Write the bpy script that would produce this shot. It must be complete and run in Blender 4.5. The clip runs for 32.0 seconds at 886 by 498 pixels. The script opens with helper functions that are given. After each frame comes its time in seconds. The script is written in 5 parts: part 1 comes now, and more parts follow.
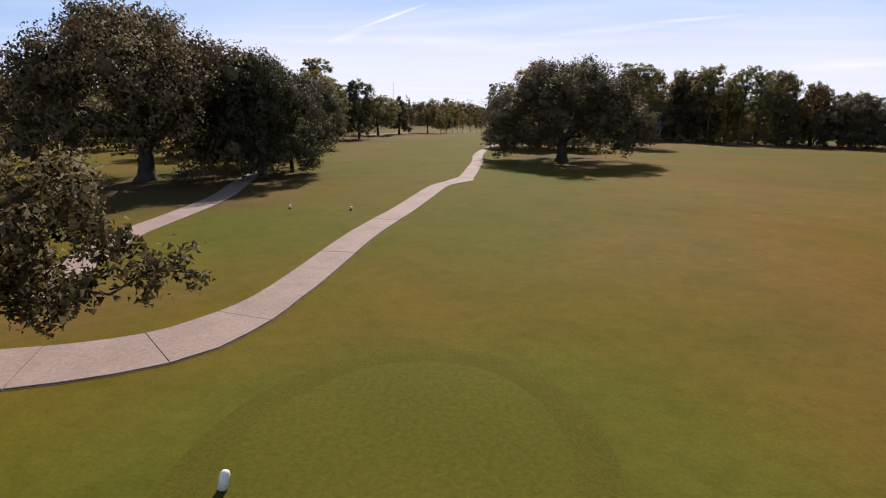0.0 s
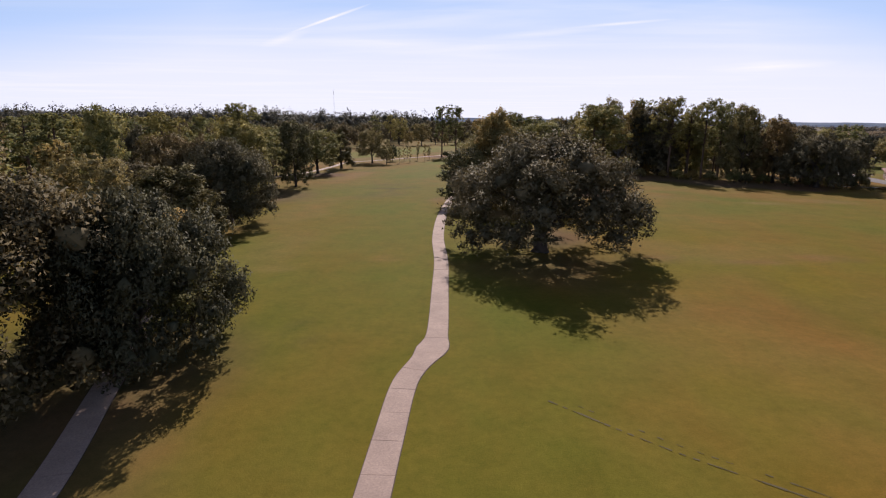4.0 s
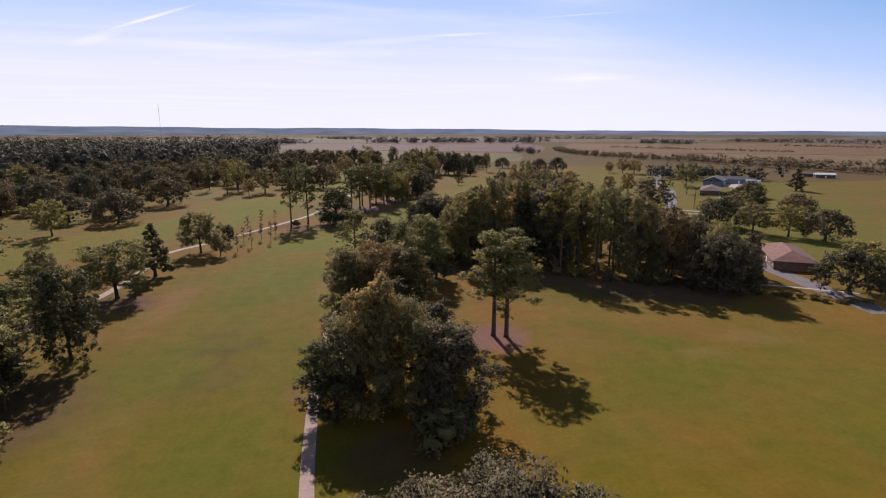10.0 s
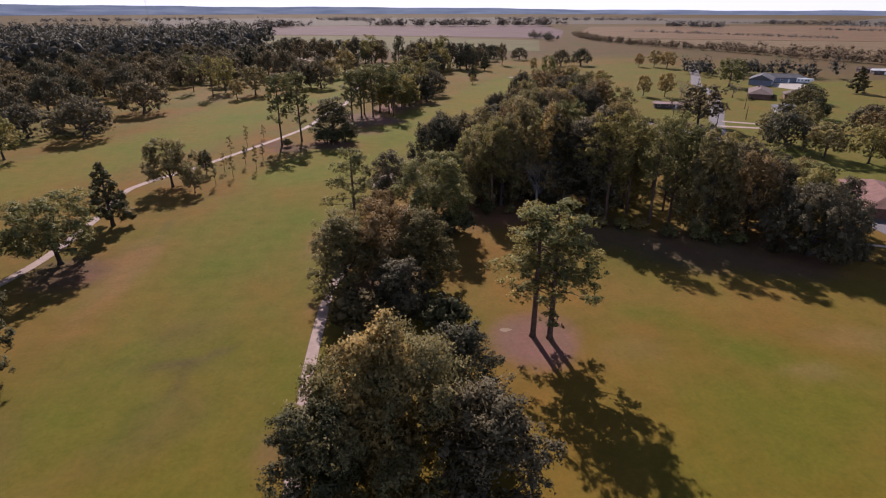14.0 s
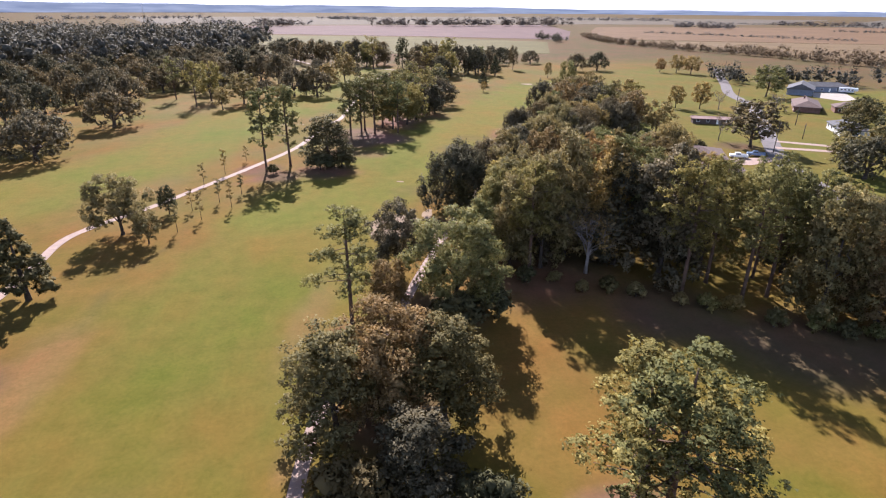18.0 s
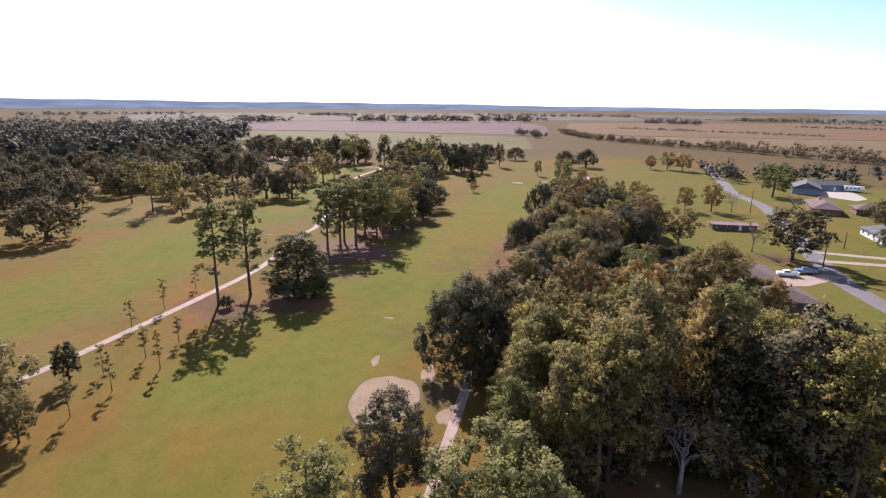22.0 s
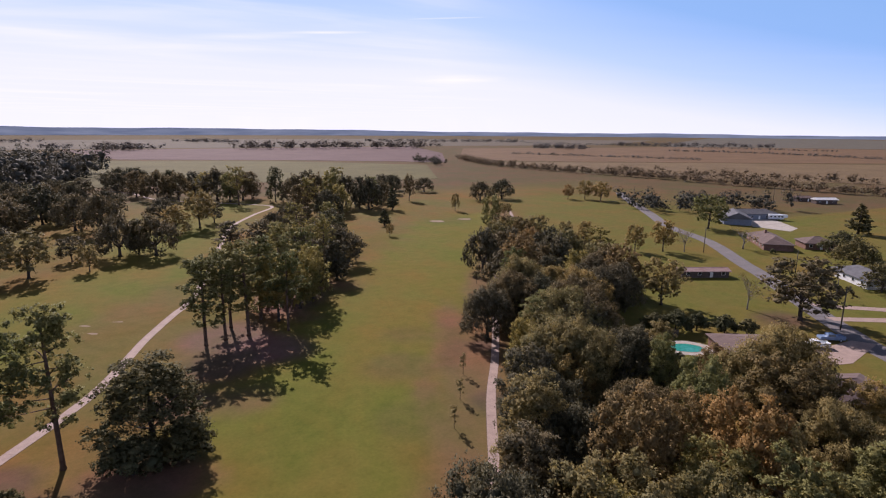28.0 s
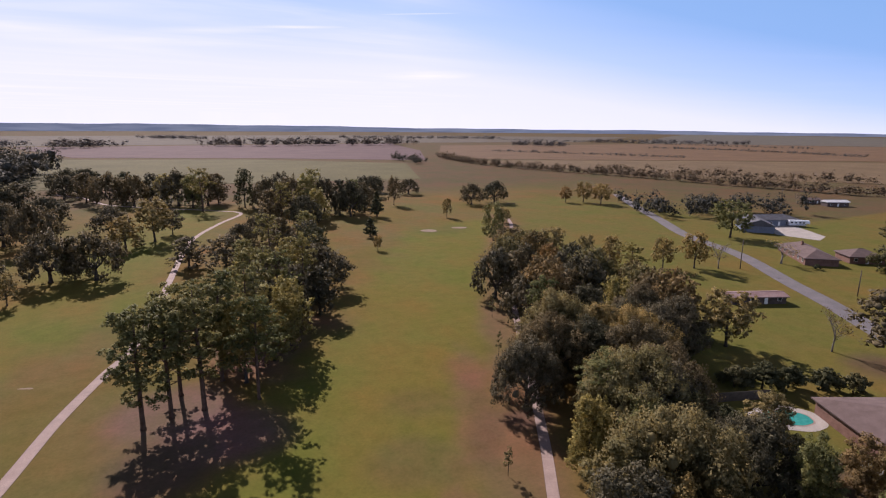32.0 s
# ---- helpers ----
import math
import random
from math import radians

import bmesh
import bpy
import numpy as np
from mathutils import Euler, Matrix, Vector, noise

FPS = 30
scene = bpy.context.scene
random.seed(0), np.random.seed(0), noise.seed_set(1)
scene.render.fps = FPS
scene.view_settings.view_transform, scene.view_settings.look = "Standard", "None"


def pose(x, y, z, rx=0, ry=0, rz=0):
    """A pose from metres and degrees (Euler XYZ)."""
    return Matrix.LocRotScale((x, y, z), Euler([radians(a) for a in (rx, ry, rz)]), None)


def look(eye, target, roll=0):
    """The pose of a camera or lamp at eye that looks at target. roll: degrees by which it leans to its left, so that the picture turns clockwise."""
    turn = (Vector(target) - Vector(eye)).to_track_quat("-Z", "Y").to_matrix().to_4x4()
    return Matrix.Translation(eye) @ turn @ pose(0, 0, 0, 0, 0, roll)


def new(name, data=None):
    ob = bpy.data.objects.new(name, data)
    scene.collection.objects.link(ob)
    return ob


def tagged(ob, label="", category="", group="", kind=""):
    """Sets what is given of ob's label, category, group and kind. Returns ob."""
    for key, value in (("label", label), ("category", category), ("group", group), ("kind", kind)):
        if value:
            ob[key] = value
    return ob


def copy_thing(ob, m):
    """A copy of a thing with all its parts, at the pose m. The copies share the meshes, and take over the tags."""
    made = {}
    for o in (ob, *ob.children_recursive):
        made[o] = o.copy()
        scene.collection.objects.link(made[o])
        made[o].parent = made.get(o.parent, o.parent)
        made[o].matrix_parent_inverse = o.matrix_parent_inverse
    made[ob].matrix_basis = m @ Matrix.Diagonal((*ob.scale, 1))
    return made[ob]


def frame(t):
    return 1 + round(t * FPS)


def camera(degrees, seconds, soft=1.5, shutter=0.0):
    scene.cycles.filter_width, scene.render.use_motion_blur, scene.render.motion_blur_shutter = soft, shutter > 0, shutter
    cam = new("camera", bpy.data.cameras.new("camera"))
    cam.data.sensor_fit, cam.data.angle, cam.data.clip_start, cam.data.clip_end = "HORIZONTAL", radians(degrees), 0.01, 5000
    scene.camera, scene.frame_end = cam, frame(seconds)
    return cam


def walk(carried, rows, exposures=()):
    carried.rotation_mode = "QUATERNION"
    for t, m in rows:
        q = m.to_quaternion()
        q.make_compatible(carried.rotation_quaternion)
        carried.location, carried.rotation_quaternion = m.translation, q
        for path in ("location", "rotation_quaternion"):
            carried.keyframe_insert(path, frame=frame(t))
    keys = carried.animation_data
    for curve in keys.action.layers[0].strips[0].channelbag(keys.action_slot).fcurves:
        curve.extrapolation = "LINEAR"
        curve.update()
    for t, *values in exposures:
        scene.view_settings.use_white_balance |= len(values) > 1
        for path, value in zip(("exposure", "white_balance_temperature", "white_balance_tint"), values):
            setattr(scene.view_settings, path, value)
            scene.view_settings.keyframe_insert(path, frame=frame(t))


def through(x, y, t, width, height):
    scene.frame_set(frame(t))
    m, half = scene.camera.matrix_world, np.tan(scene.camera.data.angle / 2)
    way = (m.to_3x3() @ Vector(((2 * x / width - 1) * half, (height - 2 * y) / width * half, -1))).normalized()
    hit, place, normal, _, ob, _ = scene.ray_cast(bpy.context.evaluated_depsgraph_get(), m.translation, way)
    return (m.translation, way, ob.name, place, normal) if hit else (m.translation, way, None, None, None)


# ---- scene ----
cam = camera(77.3, 32.0, soft=1.15)
PATH = [
    (0, (5.957, -31.832, 6.272), (5.677, -29.905, 5.815), 1.0),
    (0.5, (5.738, -31.005, 7.007), (5.46, -29.077, 6.553), 0.9),
    (1, (5.302, -29.769, 8.164), (5.024, -27.842, 7.71), 0.9),
    (1.5, (4.85, -28.003, 9.546), (4.569, -26.075, 9.092), 0.9),
    (2, (4.241, -25.662, 11.093), (3.958, -23.734, 10.641), 0.7),
    (2.5, (3.591, -23.066, 12.676), (3.371, -21.131, 12.222), 0.7),
    (3, (2.963, -19.901, 13.925), (2.813, -17.957, 13.476), 0.5),
    (3.5, (2.435, -16.485, 15.299), (2.317, -14.539, 14.854), 0.4),
    (5.5, (0.081, -2.26, 21.826), (0.067, -0.313, 21.37), 0.4),
    (6, (-0.364, 0.94, 23.472), (-0.372, 2.888, 23.02), 0.4),
    (6.5, (-0.855, 4.132, 25.324), (-0.78, 6.079, 24.874), 0.4),
    (7, (-1.009, 7.193, 27.168), (-0.879, 9.138, 26.723), 0.3),
    (7.5, (-1.123, 10.526, 29.288), (-0.945, 12.467, 28.842), 0.2),
    (8, (-1.02, 14.087, 30.951), (-0.809, 16.027, 30.515), 0.1),
    (8.5, (-1.127, 17.74, 32.636), (-0.871, 19.677, 32.21), 0.0),
    (9, (-1.185, 21.29, 34.599), (-0.843, 23.215, 34.179), -0.0),
    (9.5, (-0.732, 24.962, 37.028), (-0.339, 26.878, 36.606), 0.0),
    (10, (-0.151, 28.547, 39.526), (0.28, 30.454, 39.104), -0.0),
    (10.5, (0.498, 32.254, 41.736), (0.948, 34.158, 41.318), -0.2),
    (11, (1.029, 36.095, 43.237), (1.452, 38.005, 42.817), -0.1),
    (11.5, (1.642, 39.928, 44.056), (2.065, 41.837, 43.637), -0.2),
    (12, (2.294, 43.806, 44.471), (2.715, 45.716, 44.056), -0.2),
    (12.5, (2.827, 47.494, 44.609), (3.232, 49.35, 43.982), -0.1),
    (13, (3.297, 51.301, 45.091), (3.685, 53.091, 44.289), 0.0),
    (13.5, (3.831, 55.386, 45.261), (4.214, 57.178, 44.461), -0.0),
    (14, (4.083, 59.419, 45.429), (4.463, 61.213, 44.63), 0.0),
    (14.5, (4.317, 63.423, 45.623), (4.695, 65.217, 44.825), 0.1),
    (16.5, (5.879, 80.285, 45.726), (6.253, 82.082, 44.929), 0.0),
    (17, (6.351, 85.276, 46.226), (6.725, 87.071, 45.426), 0.3),
    (17.5, (6.642, 89.731, 46.202), (7.02, 91.524, 45.401), 0.3),
    (18, (7.056, 94.141, 46.192), (7.435, 95.934, 45.39), 0.3),
    (18.5, (7.508, 98.511, 46.09), (7.885, 100.304, 45.289), 0.3),
    (19, (7.763, 103.149, 46.136), (8.143, 104.945, 45.341), 0.3),
    (19.5, (7.982, 107.767, 46.093), (8.366, 109.581, 45.343), 0.2),
    (20, (8.485, 112.338, 46.198), (8.871, 114.17, 45.495), 0.3),
    (20.5, (8.906, 116.947, 46.4), (9.295, 118.797, 45.746), 0.4),
    (21, (9.443, 121.347, 46.721), (9.875, 123.203, 46.113), 0.4),
    (21.5, (9.542, 125.999, 46.838), (10.005, 127.862, 46.278), 0.5),
    (22, (9.708, 130.72, 46.879), (10.183, 132.595, 46.372), 0.4),
    (22.5, (9.692, 135.332, 46.978), (10.235, 137.206, 46.537), 0.4),
    (23, (9.445, 139.817, 46.928), (10.092, 141.664, 46.514), 0.5),
    (23.5, (9.57, 144.475, 46.991), (10.241, 146.313, 46.576), 0.5),
    (24, (9.816, 148.748, 47.182), (10.527, 150.571, 46.766), 0.5),
    (24.5, (10.031, 153.271, 47.313), (10.766, 155.084, 46.896), 0.4),
    (25, (10.054, 157.728, 47.371), (10.807, 159.533, 46.953), 0.5),
    (25.5, (10.454, 162.188, 47.551), (11.232, 163.982, 47.132), 0.4),
    (27.5, (12.885, 177.802, 48.037), (13.719, 179.571, 47.618), 0.3),
    (28, (13.746, 182.154, 48.198), (14.588, 183.918, 47.777), 0.3),
    (28.5, (14.518, 186.708, 48.496), (15.37, 188.467, 48.072), 0.3),
    (29, (15.391, 191.08, 48.685), (16.249, 192.835, 48.259), 0.4),
    (29.5, (16.502, 195.283, 48.77), (17.364, 197.036, 48.342), 0.3),
    (30, (17.788, 199.399, 48.786), (18.652, 201.151, 48.357), 0.3),
    (30.5, (18.844, 203.53, 48.832), (19.721, 205.276, 48.402), 0.3),
    (31, (19.684, 207.826, 48.888), (20.582, 209.561, 48.456), 0.4),
    (31.5, (20.251, 211.925, 48.859), (21.157, 213.655, 48.426), 0.4),
    (32, (20.56, 216.543, 48.872), (21.482, 218.263, 48.439), 0.4),
]
# the film's own brightening and its slightly cool, magenta balance
EXPOSURES = [(0, 0.48, 6550, 16), (3, 0.47, 6500, 18), (6, 0.45, 6450, 21), (12, 0.46, 6350, 23), (13, 0.46, 6300, 28), (14.5, 0.74, 6250, 26), (16.5, 1.16, 6050, 23),
             (19, 1.65, 6050, 21), (21, 1.48, 6050, 21), (23, 0.96, 6150, 24), (25, 0.65, 6200, 26), (32, 0.51, 6250, 27)]
walk(cam, [(t, look(eye, target, roll)) for t, eye, target, roll in PATH], EXPOSURES)

# ---- sky and sun ----
SUN_EL, SUN_AZ = radians(34.7), radians(0.0)
SUN_WAY = Vector((-math.sin(SUN_AZ) * math.cos(SUN_EL), math.cos(SUN_AZ) * math.cos(SUN_EL), math.sin(SUN_EL)))


def ramp_of(n, stops):
    r = n.new("ShaderNodeValToRGB")
    e = r.color_ramp.elements
    e[0].position, e[0].color = stops[0][0], (*stops[0][1], 1)
    e[1].position, e[1].color = stops[-1][0], (*stops[-1][1], 1)
    for p, c in stops[1:-1]:
        k = e.new(p)
        k.color = (*c, 1)
    return r


SKY, VEIL = 0.05, 15.2


def build_world():
    world = bpy.data.worlds.new("sky_world")
    scene.world = world
    world.use_nodes = True
    nt = world.node_tree
    n, l = nt.nodes, nt.links
    bg = n["Background"]
    sky = n.new("ShaderNodeTexSky")
    sky.sky_type = "NISHITA"
    sky.sun_disc = False
    sky.sun_elevation, sky.sun_rotation = SUN_EL, SUN_AZ
    sky.altitude, sky.air_density, sky.dust_density, sky.ozone_density = 20, 0.8, 0.15, 1.5
    # thin high cloud: streaks on a plane overhead and a pale veil low down
    tc = n.new("ShaderNodeTexCoord")
    sep = n.new("ShaderNodeSeparateXYZ")
    l.new(tc.outputs["Generated"], sep.inputs[0])
    zc = n.new("ShaderNodeMath")
    zc.operation = "MAXIMUM"
    l.new(sep.outputs[2], zc.inputs[0])
    zc.inputs[1].default_value = 0.02
    div = n.new("ShaderNodeVectorMath")
    div.operation = "DIVIDE"
    comb = n.new("ShaderNodeCombineXYZ")
    for i in range(3):
        l.new(zc.outputs[0], comb.inputs[i])
    l.new(tc.outputs["Generated"], div.inputs[0])
    l.new(comb.outputs[0], div.inputs[1])
    mp = n.new("ShaderNodeMapping")
    mp.inputs["Rotation"].default_value = (0, 0, radians(24))
    mp.inputs["Scale"].default_value = (0.16, 0.42, 0.0)
    l.new(div.outputs[0], mp.inputs[0])
    no = n.new("ShaderNodeTexNoise")
    no.inputs["Scale"].default_value = 1.15
    no.inputs["Detail"].default_value = 7
    no.inputs["Roughness"].default_value = 0.52
    no.inputs["Distortion"].default_value = 0.5
    l.new(mp.outputs[0], no.inputs["Vector"])
    cl = n.new("ShaderNodeMapRange")
    cl.interpolation_type = "SMOOTHSTEP"
    cl.inputs["From Min"].default_value, cl.inputs["From Max"].default_value = 0.42, 0.86
    l.new(no.outputs[0], cl.inputs["Value"])
    # towards the horizon the air pales, first to light blue and then to white
    veil = n.new("ShaderNodeValToRGB")
    stops = veil.color_ramp.elements
    stops[0].position, stops[0].color = 0.0, (0.84, 0.88, 0.98, 1)
    stops[1].position, stops[1].color = 1.0, (0.22, 0.43, 0.73, 1)
    for at, c in ((0.2, (0.77, 0.83, 0.97, 1)), (0.39, (0.47, 0.64, 0.92, 1)), (0.66, (0.26, 0.47, 0.78, 1))):
        stops.new(at).color = c
    # deepest blue a quarter turn from the sun, paler again opposite to it
    turned = n.new("ShaderNodeMapRange")
    turned.inputs["From Min"].default_value, turned.inputs["From Max"].default_value = -1.0, 1.0
    l.new(sep.outputs[1], turned.inputs["Value"])
    bend = ramp_of(n, [(0.0, (0.24,) * 3), (0.3, (0.34,) * 3), (0.7, (0.6,) * 3), (0.95, (0.333,) * 3)])
    l.new(turned.outputs[0], bend.inputs[0])
    away = n.new("ShaderNodeMath")
    away.operation = "MULTIPLY"
    away.inputs[1].default_value = 3.0
    l.new(bend.outputs[0], away.inputs[0])
    tall = n.new("ShaderNodeMath")
    tall.operation = "MULTIPLY"
    l.new(sep.outputs[2], tall.inputs[0])
    l.new(away.outputs[0], tall.inputs[1])
    # and blue reaches lower there
    side = n.new("ShaderNodeMath")
    side.operation = "MULTIPLY_ADD"
    l.new(away.outputs[0], side.inputs[0])
    side.inputs[1].default_value, side.inputs[2].default_value = 0.16, -0.16
    lower = n.new("ShaderNodeMath")
    lower.operation = "MAXIMUM"
    l.new(side.outputs[0], lower.inputs[0])
    lower.inputs[1].default_value = 0.0
    sunk = n.new("ShaderNodeMath")
    sunk.operation = "ADD"
    l.new(tall.outputs[0], sunk.inputs[0])
    l.new(lower.outputs[0], sunk.inputs[1])
    up = n.new("ShaderNodeMapRange")
    up.inputs["From Max"].default_value = 0.47
    l.new(sunk.outputs[0], up.inputs["Value"])
    l.new(up.outputs[0], veil.inputs[0])
    bright = n.new("ShaderNodeVectorMath")
    bright.operation = "SCALE"
    bright.inputs["Scale"].default_value = VEIL
    l.new(veil.outputs[0], bright.inputs[0])
    low = n.new("ShaderNodeMapRange")
    low.interpolation_type = "SMOOTHSTEP"
    low.inputs["From Min"].default_value, low.inputs["From Max"].default_value = 0.62, 0.3
    l.new(tall.outputs[0], low.inputs["Value"])
    air = n.new("ShaderNodeMix")
    air.data_type = "RGBA"
    l.new(low.outputs[0], air.inputs["Factor"])
    glow = n.new("ShaderNodeVectorMath")
    glow.operation = "SCALE"
    glow.inputs["Scale"].default_value = 0.7
    l.new(sky.outputs[0], glow.inputs[0])
    l.new(glow.outputs[0], air.inputs[6])
    l.new(bright.outputs[0], air.inputs[7])
    fray = n.new("ShaderNodeTexNoise")
    fray.inputs["Scale"].default_value = 1.6
    fray.inputs["Detail"].default_value = 6
    l.new(div.outputs[0], fray.inputs["Vector"])
    # the cloud thins out away from the sun
    part_of = n.new("ShaderNodeMapRange")
    part_of.interpolation_type = "SMOOTHSTEP"
    part_of.inputs["From Min"].default_value, part_of.inputs["From Max"].default_value = 0.62, 0.3
    part_of.inputs["To Min"].default_value, part_of.inputs["To Max"].default_value = 0.06, 0.8
    l.new(sep.outputs[0], part_of.inputs["Value"])
    thin = n.new("ShaderNodeMath")
    thin.operation = "MULTIPLY"
    l.new(cl.outputs[0], thin.inputs[0])
    l.new(part_of.outputs[0], thin.inputs[1])
    total = thin.outputs[0]
    for ax, ay, bx, by, half, k in ((-1.95, 6.55, -1.0, 5.3, 0.045, 2.2), (1.1, 6.4, 1.9, 5.95, 0.12, 1.2), (2.1, 5.05, 2.6, 4.7, 0.05, 1.2), (4.5, 10.6, 6.1, 10.6, 1.3, 1.7), (-2.8, 7.9, -1.9, 6.6, 0.16, 0.9), (0.2, 7.2, 1.3, 6.5, 0.3, 0.8)):
        streak = n.new("ShaderNodeMapping")
        streak.vector_type = "TEXTURE"
        streak.inputs["Location"].default_value = ((ax + bx) / 2, (ay + by) / 2, 1)
        streak.inputs["Rotation"].default_value = (0, 0, math.atan2(by - ay, bx - ax))
        streak.inputs["Scale"].default_value = (math.hypot(bx - ax, by - ay) * 0.65, half, 1)
        l.new(div.outputs[0], streak.inputs[0])
        blot = n.new("ShaderNodeTexGradient")
        blot.gradient_type = "SPHERICAL"
        l.new(streak.outputs[0], blot.inputs[0])
        torn = n.new("ShaderNodeMath")
        torn.operation = "MULTIPLY"
        l.new(blot.outputs[1], torn.inputs[0])
        l.new(fray.outputs[0], torn.inputs[1])
        add = n.new("ShaderNodeMath")
        add.operation = "MULTIPLY_ADD"
        add.use_clamp = True
        l.new(torn.outputs[0], add.inputs[0])
        add.inputs[1].default_value = k
        l.new(total, add.inputs[2])
        total = add.outputs[0]
    mix = n.new("ShaderNodeMix")
    mix.data_type = "RGBA"
    l.new(total, mix.inputs["Factor"])
    l.new(air.outputs[2], mix.inputs[6])
    mix.inputs[7].default_value = (0.9 * VEIL, 0.92 * VEIL, 0.98 * VEIL, 1)
    l.new(mix.outputs[2], bg.inputs[0])
    bg.inputs[1].default_value = SKY


build_world()
sun = new("sun", bpy.data.lights.new("sun", "SUN"))
sun.data.energy, sun.data.angle, sun.data.color = 5.0, radians(0.53), (1.0, 0.93, 0.82)
sun.matrix_basis = look(SUN_WAY * 100, (0, 0, 0))


# ---- materials ----
def shader(name, rough=0.8, metal=0.0, spec=0.3):
    m = bpy.data.materials.new(name)
    m.use_nodes = True
    b = m.node_tree.nodes["Principled BSDF"]
    b.inputs["Roughness"].default_value = rough
    b.inputs["Metallic"].default_value = metal
    b.inputs["Specular IOR Level"].default_value = spec
    return m, m.node_tree.nodes, m.node_tree.links, b


def noise_of(n, l, scale, detail=4, rough=0.55, stretch=None):
    t = n.new("ShaderNodeTexNoise")
    t.inputs["Scale"].default_value = scale
    t.inputs["Detail"].default_value = detail
    t.inputs["Roughness"].default_value = rough
    tc = n.new("ShaderNodeTexCoord")
    out = tc.outputs["Object"]
    if stretch:
        mp = n.new("ShaderNodeMapping")
        mp.inputs["Scale"].default_value = stretch
        l.new(out, mp.inputs[0])
        out = mp.outputs[0]
    l.new(out, t.inputs["Vector"])
    return t


def mixing(n, l, kind, fac, a, b):
    m = n.new("ShaderNodeMix")
    m.data_type = "RGBA"
    m.blend_type = kind
    for sock, v in ((m.inputs["Factor"], fac), (m.inputs[6], a), (m.inputs[7], b)):
        if isinstance(v, (int, float)):
            sock.default_value = v
        elif isinstance(v, tuple):
            sock.default_value = (*v, 1)
        else:
            l.new(v, sock)
    return m.outputs[2]


def bumped(n, l, b, height, strength, distance):
    k = n.new("ShaderNodeBump")
    k.inputs["Strength"].default_value = strength
    k.inputs["Distance"].default_value = distance
    l.new(height, k.inputs["Height"])
    l.new(k.outputs[0], b.inputs["Normal"])


def plain(name, lo, hi, scale=1.0, rough=0.8, metal=0.0, fine=12.0, bump=0.2, dist=0.02, spec=0.3):
    """A surface between two tones, with stains at one scale and grain at another."""
    m, n, l, b = shader(name, rough, metal, spec)
    big, small = noise_of(n, l, scale), noise_of(n, l, scale * fine, 6, 0.65)
    r = ramp_of(n, [(0.3, lo), (0.7, hi)])
    l.new(big.outputs[0], r.inputs[0])
    g = ramp_of(n, [(0.25, (0.72, 0.72, 0.72)), (0.75, (1.2, 1.2, 1.2))])
    l.new(small.outputs[0], g.inputs[0])
    l.new(mixing(n, l, "MULTIPLY", 1.0, r.outputs[0], g.outputs[0]), b.inputs["Base Color"])
    bumped(n, l, b, small.outputs[0], bump, dist)
    return m


def leaf_material(name, dark, mid, light, through=0.28):
    m, n, l, b = shader(name, 0.8, 0, 0.08)
    geo = n.new("ShaderNodeNewGeometry")
    dark, light = tuple(d * 0.4 + m_ * 0.6 for d, m_ in zip(dark, mid)), tuple(d * 0.45 + m_ * 0.55 for d, m_ in zip(light, mid))
    r = ramp_of(n, [(0.0, dark), (0.55, mid), (1.0, light)])
    l.new(geo.outputs["Random Per Island"], r.inputs[0])
    ob = n.new("ShaderNodeObjectInfo")
    tint = ramp_of(n, [(0.0, (0.66, 0.74, 0.72)), (0.5, (1.0, 1.0, 1.0)), (1.0, (1.3, 1.14, 0.92))])
    l.new(ob.outputs["Random"], tint.inputs[0])
    big = noise_of(n, l, 0.35, 3)
    patch = ramp_of(n, [(0.32, (0.78, 0.82, 0.78)), (0.68, (1.2, 1.14, 1.02))])
    l.new(big.outputs[0], patch.inputs[0])
    col = mixing(n, l, "MULTIPLY", 1.0, mixing(n, l, "MULTIPLY", 1.0, r.outputs[0], tint.outputs[0]), patch.outputs[0])
    col = mixing(n, l, "MULTIPLY", 1.0, col, (1.25, 1.09, 1.17))
    l.new(col, b.inputs["Base Color"])
    tr = n.new("ShaderNodeBsdfTranslucent")
    l.new(mixing(n, l, "MULTIPLY", 1.0, col, (1.3 * through, 1.18 * through, 0.95 * through)), tr.inputs[0])
    both = n.new("ShaderNodeAddShader")
    l.new(b.outputs[0], both.inputs[0])
    l.new(tr.outputs[0], both.inputs[1])
    l.new(both.outputs[0], n["Material Output"].inputs[0])
    return m


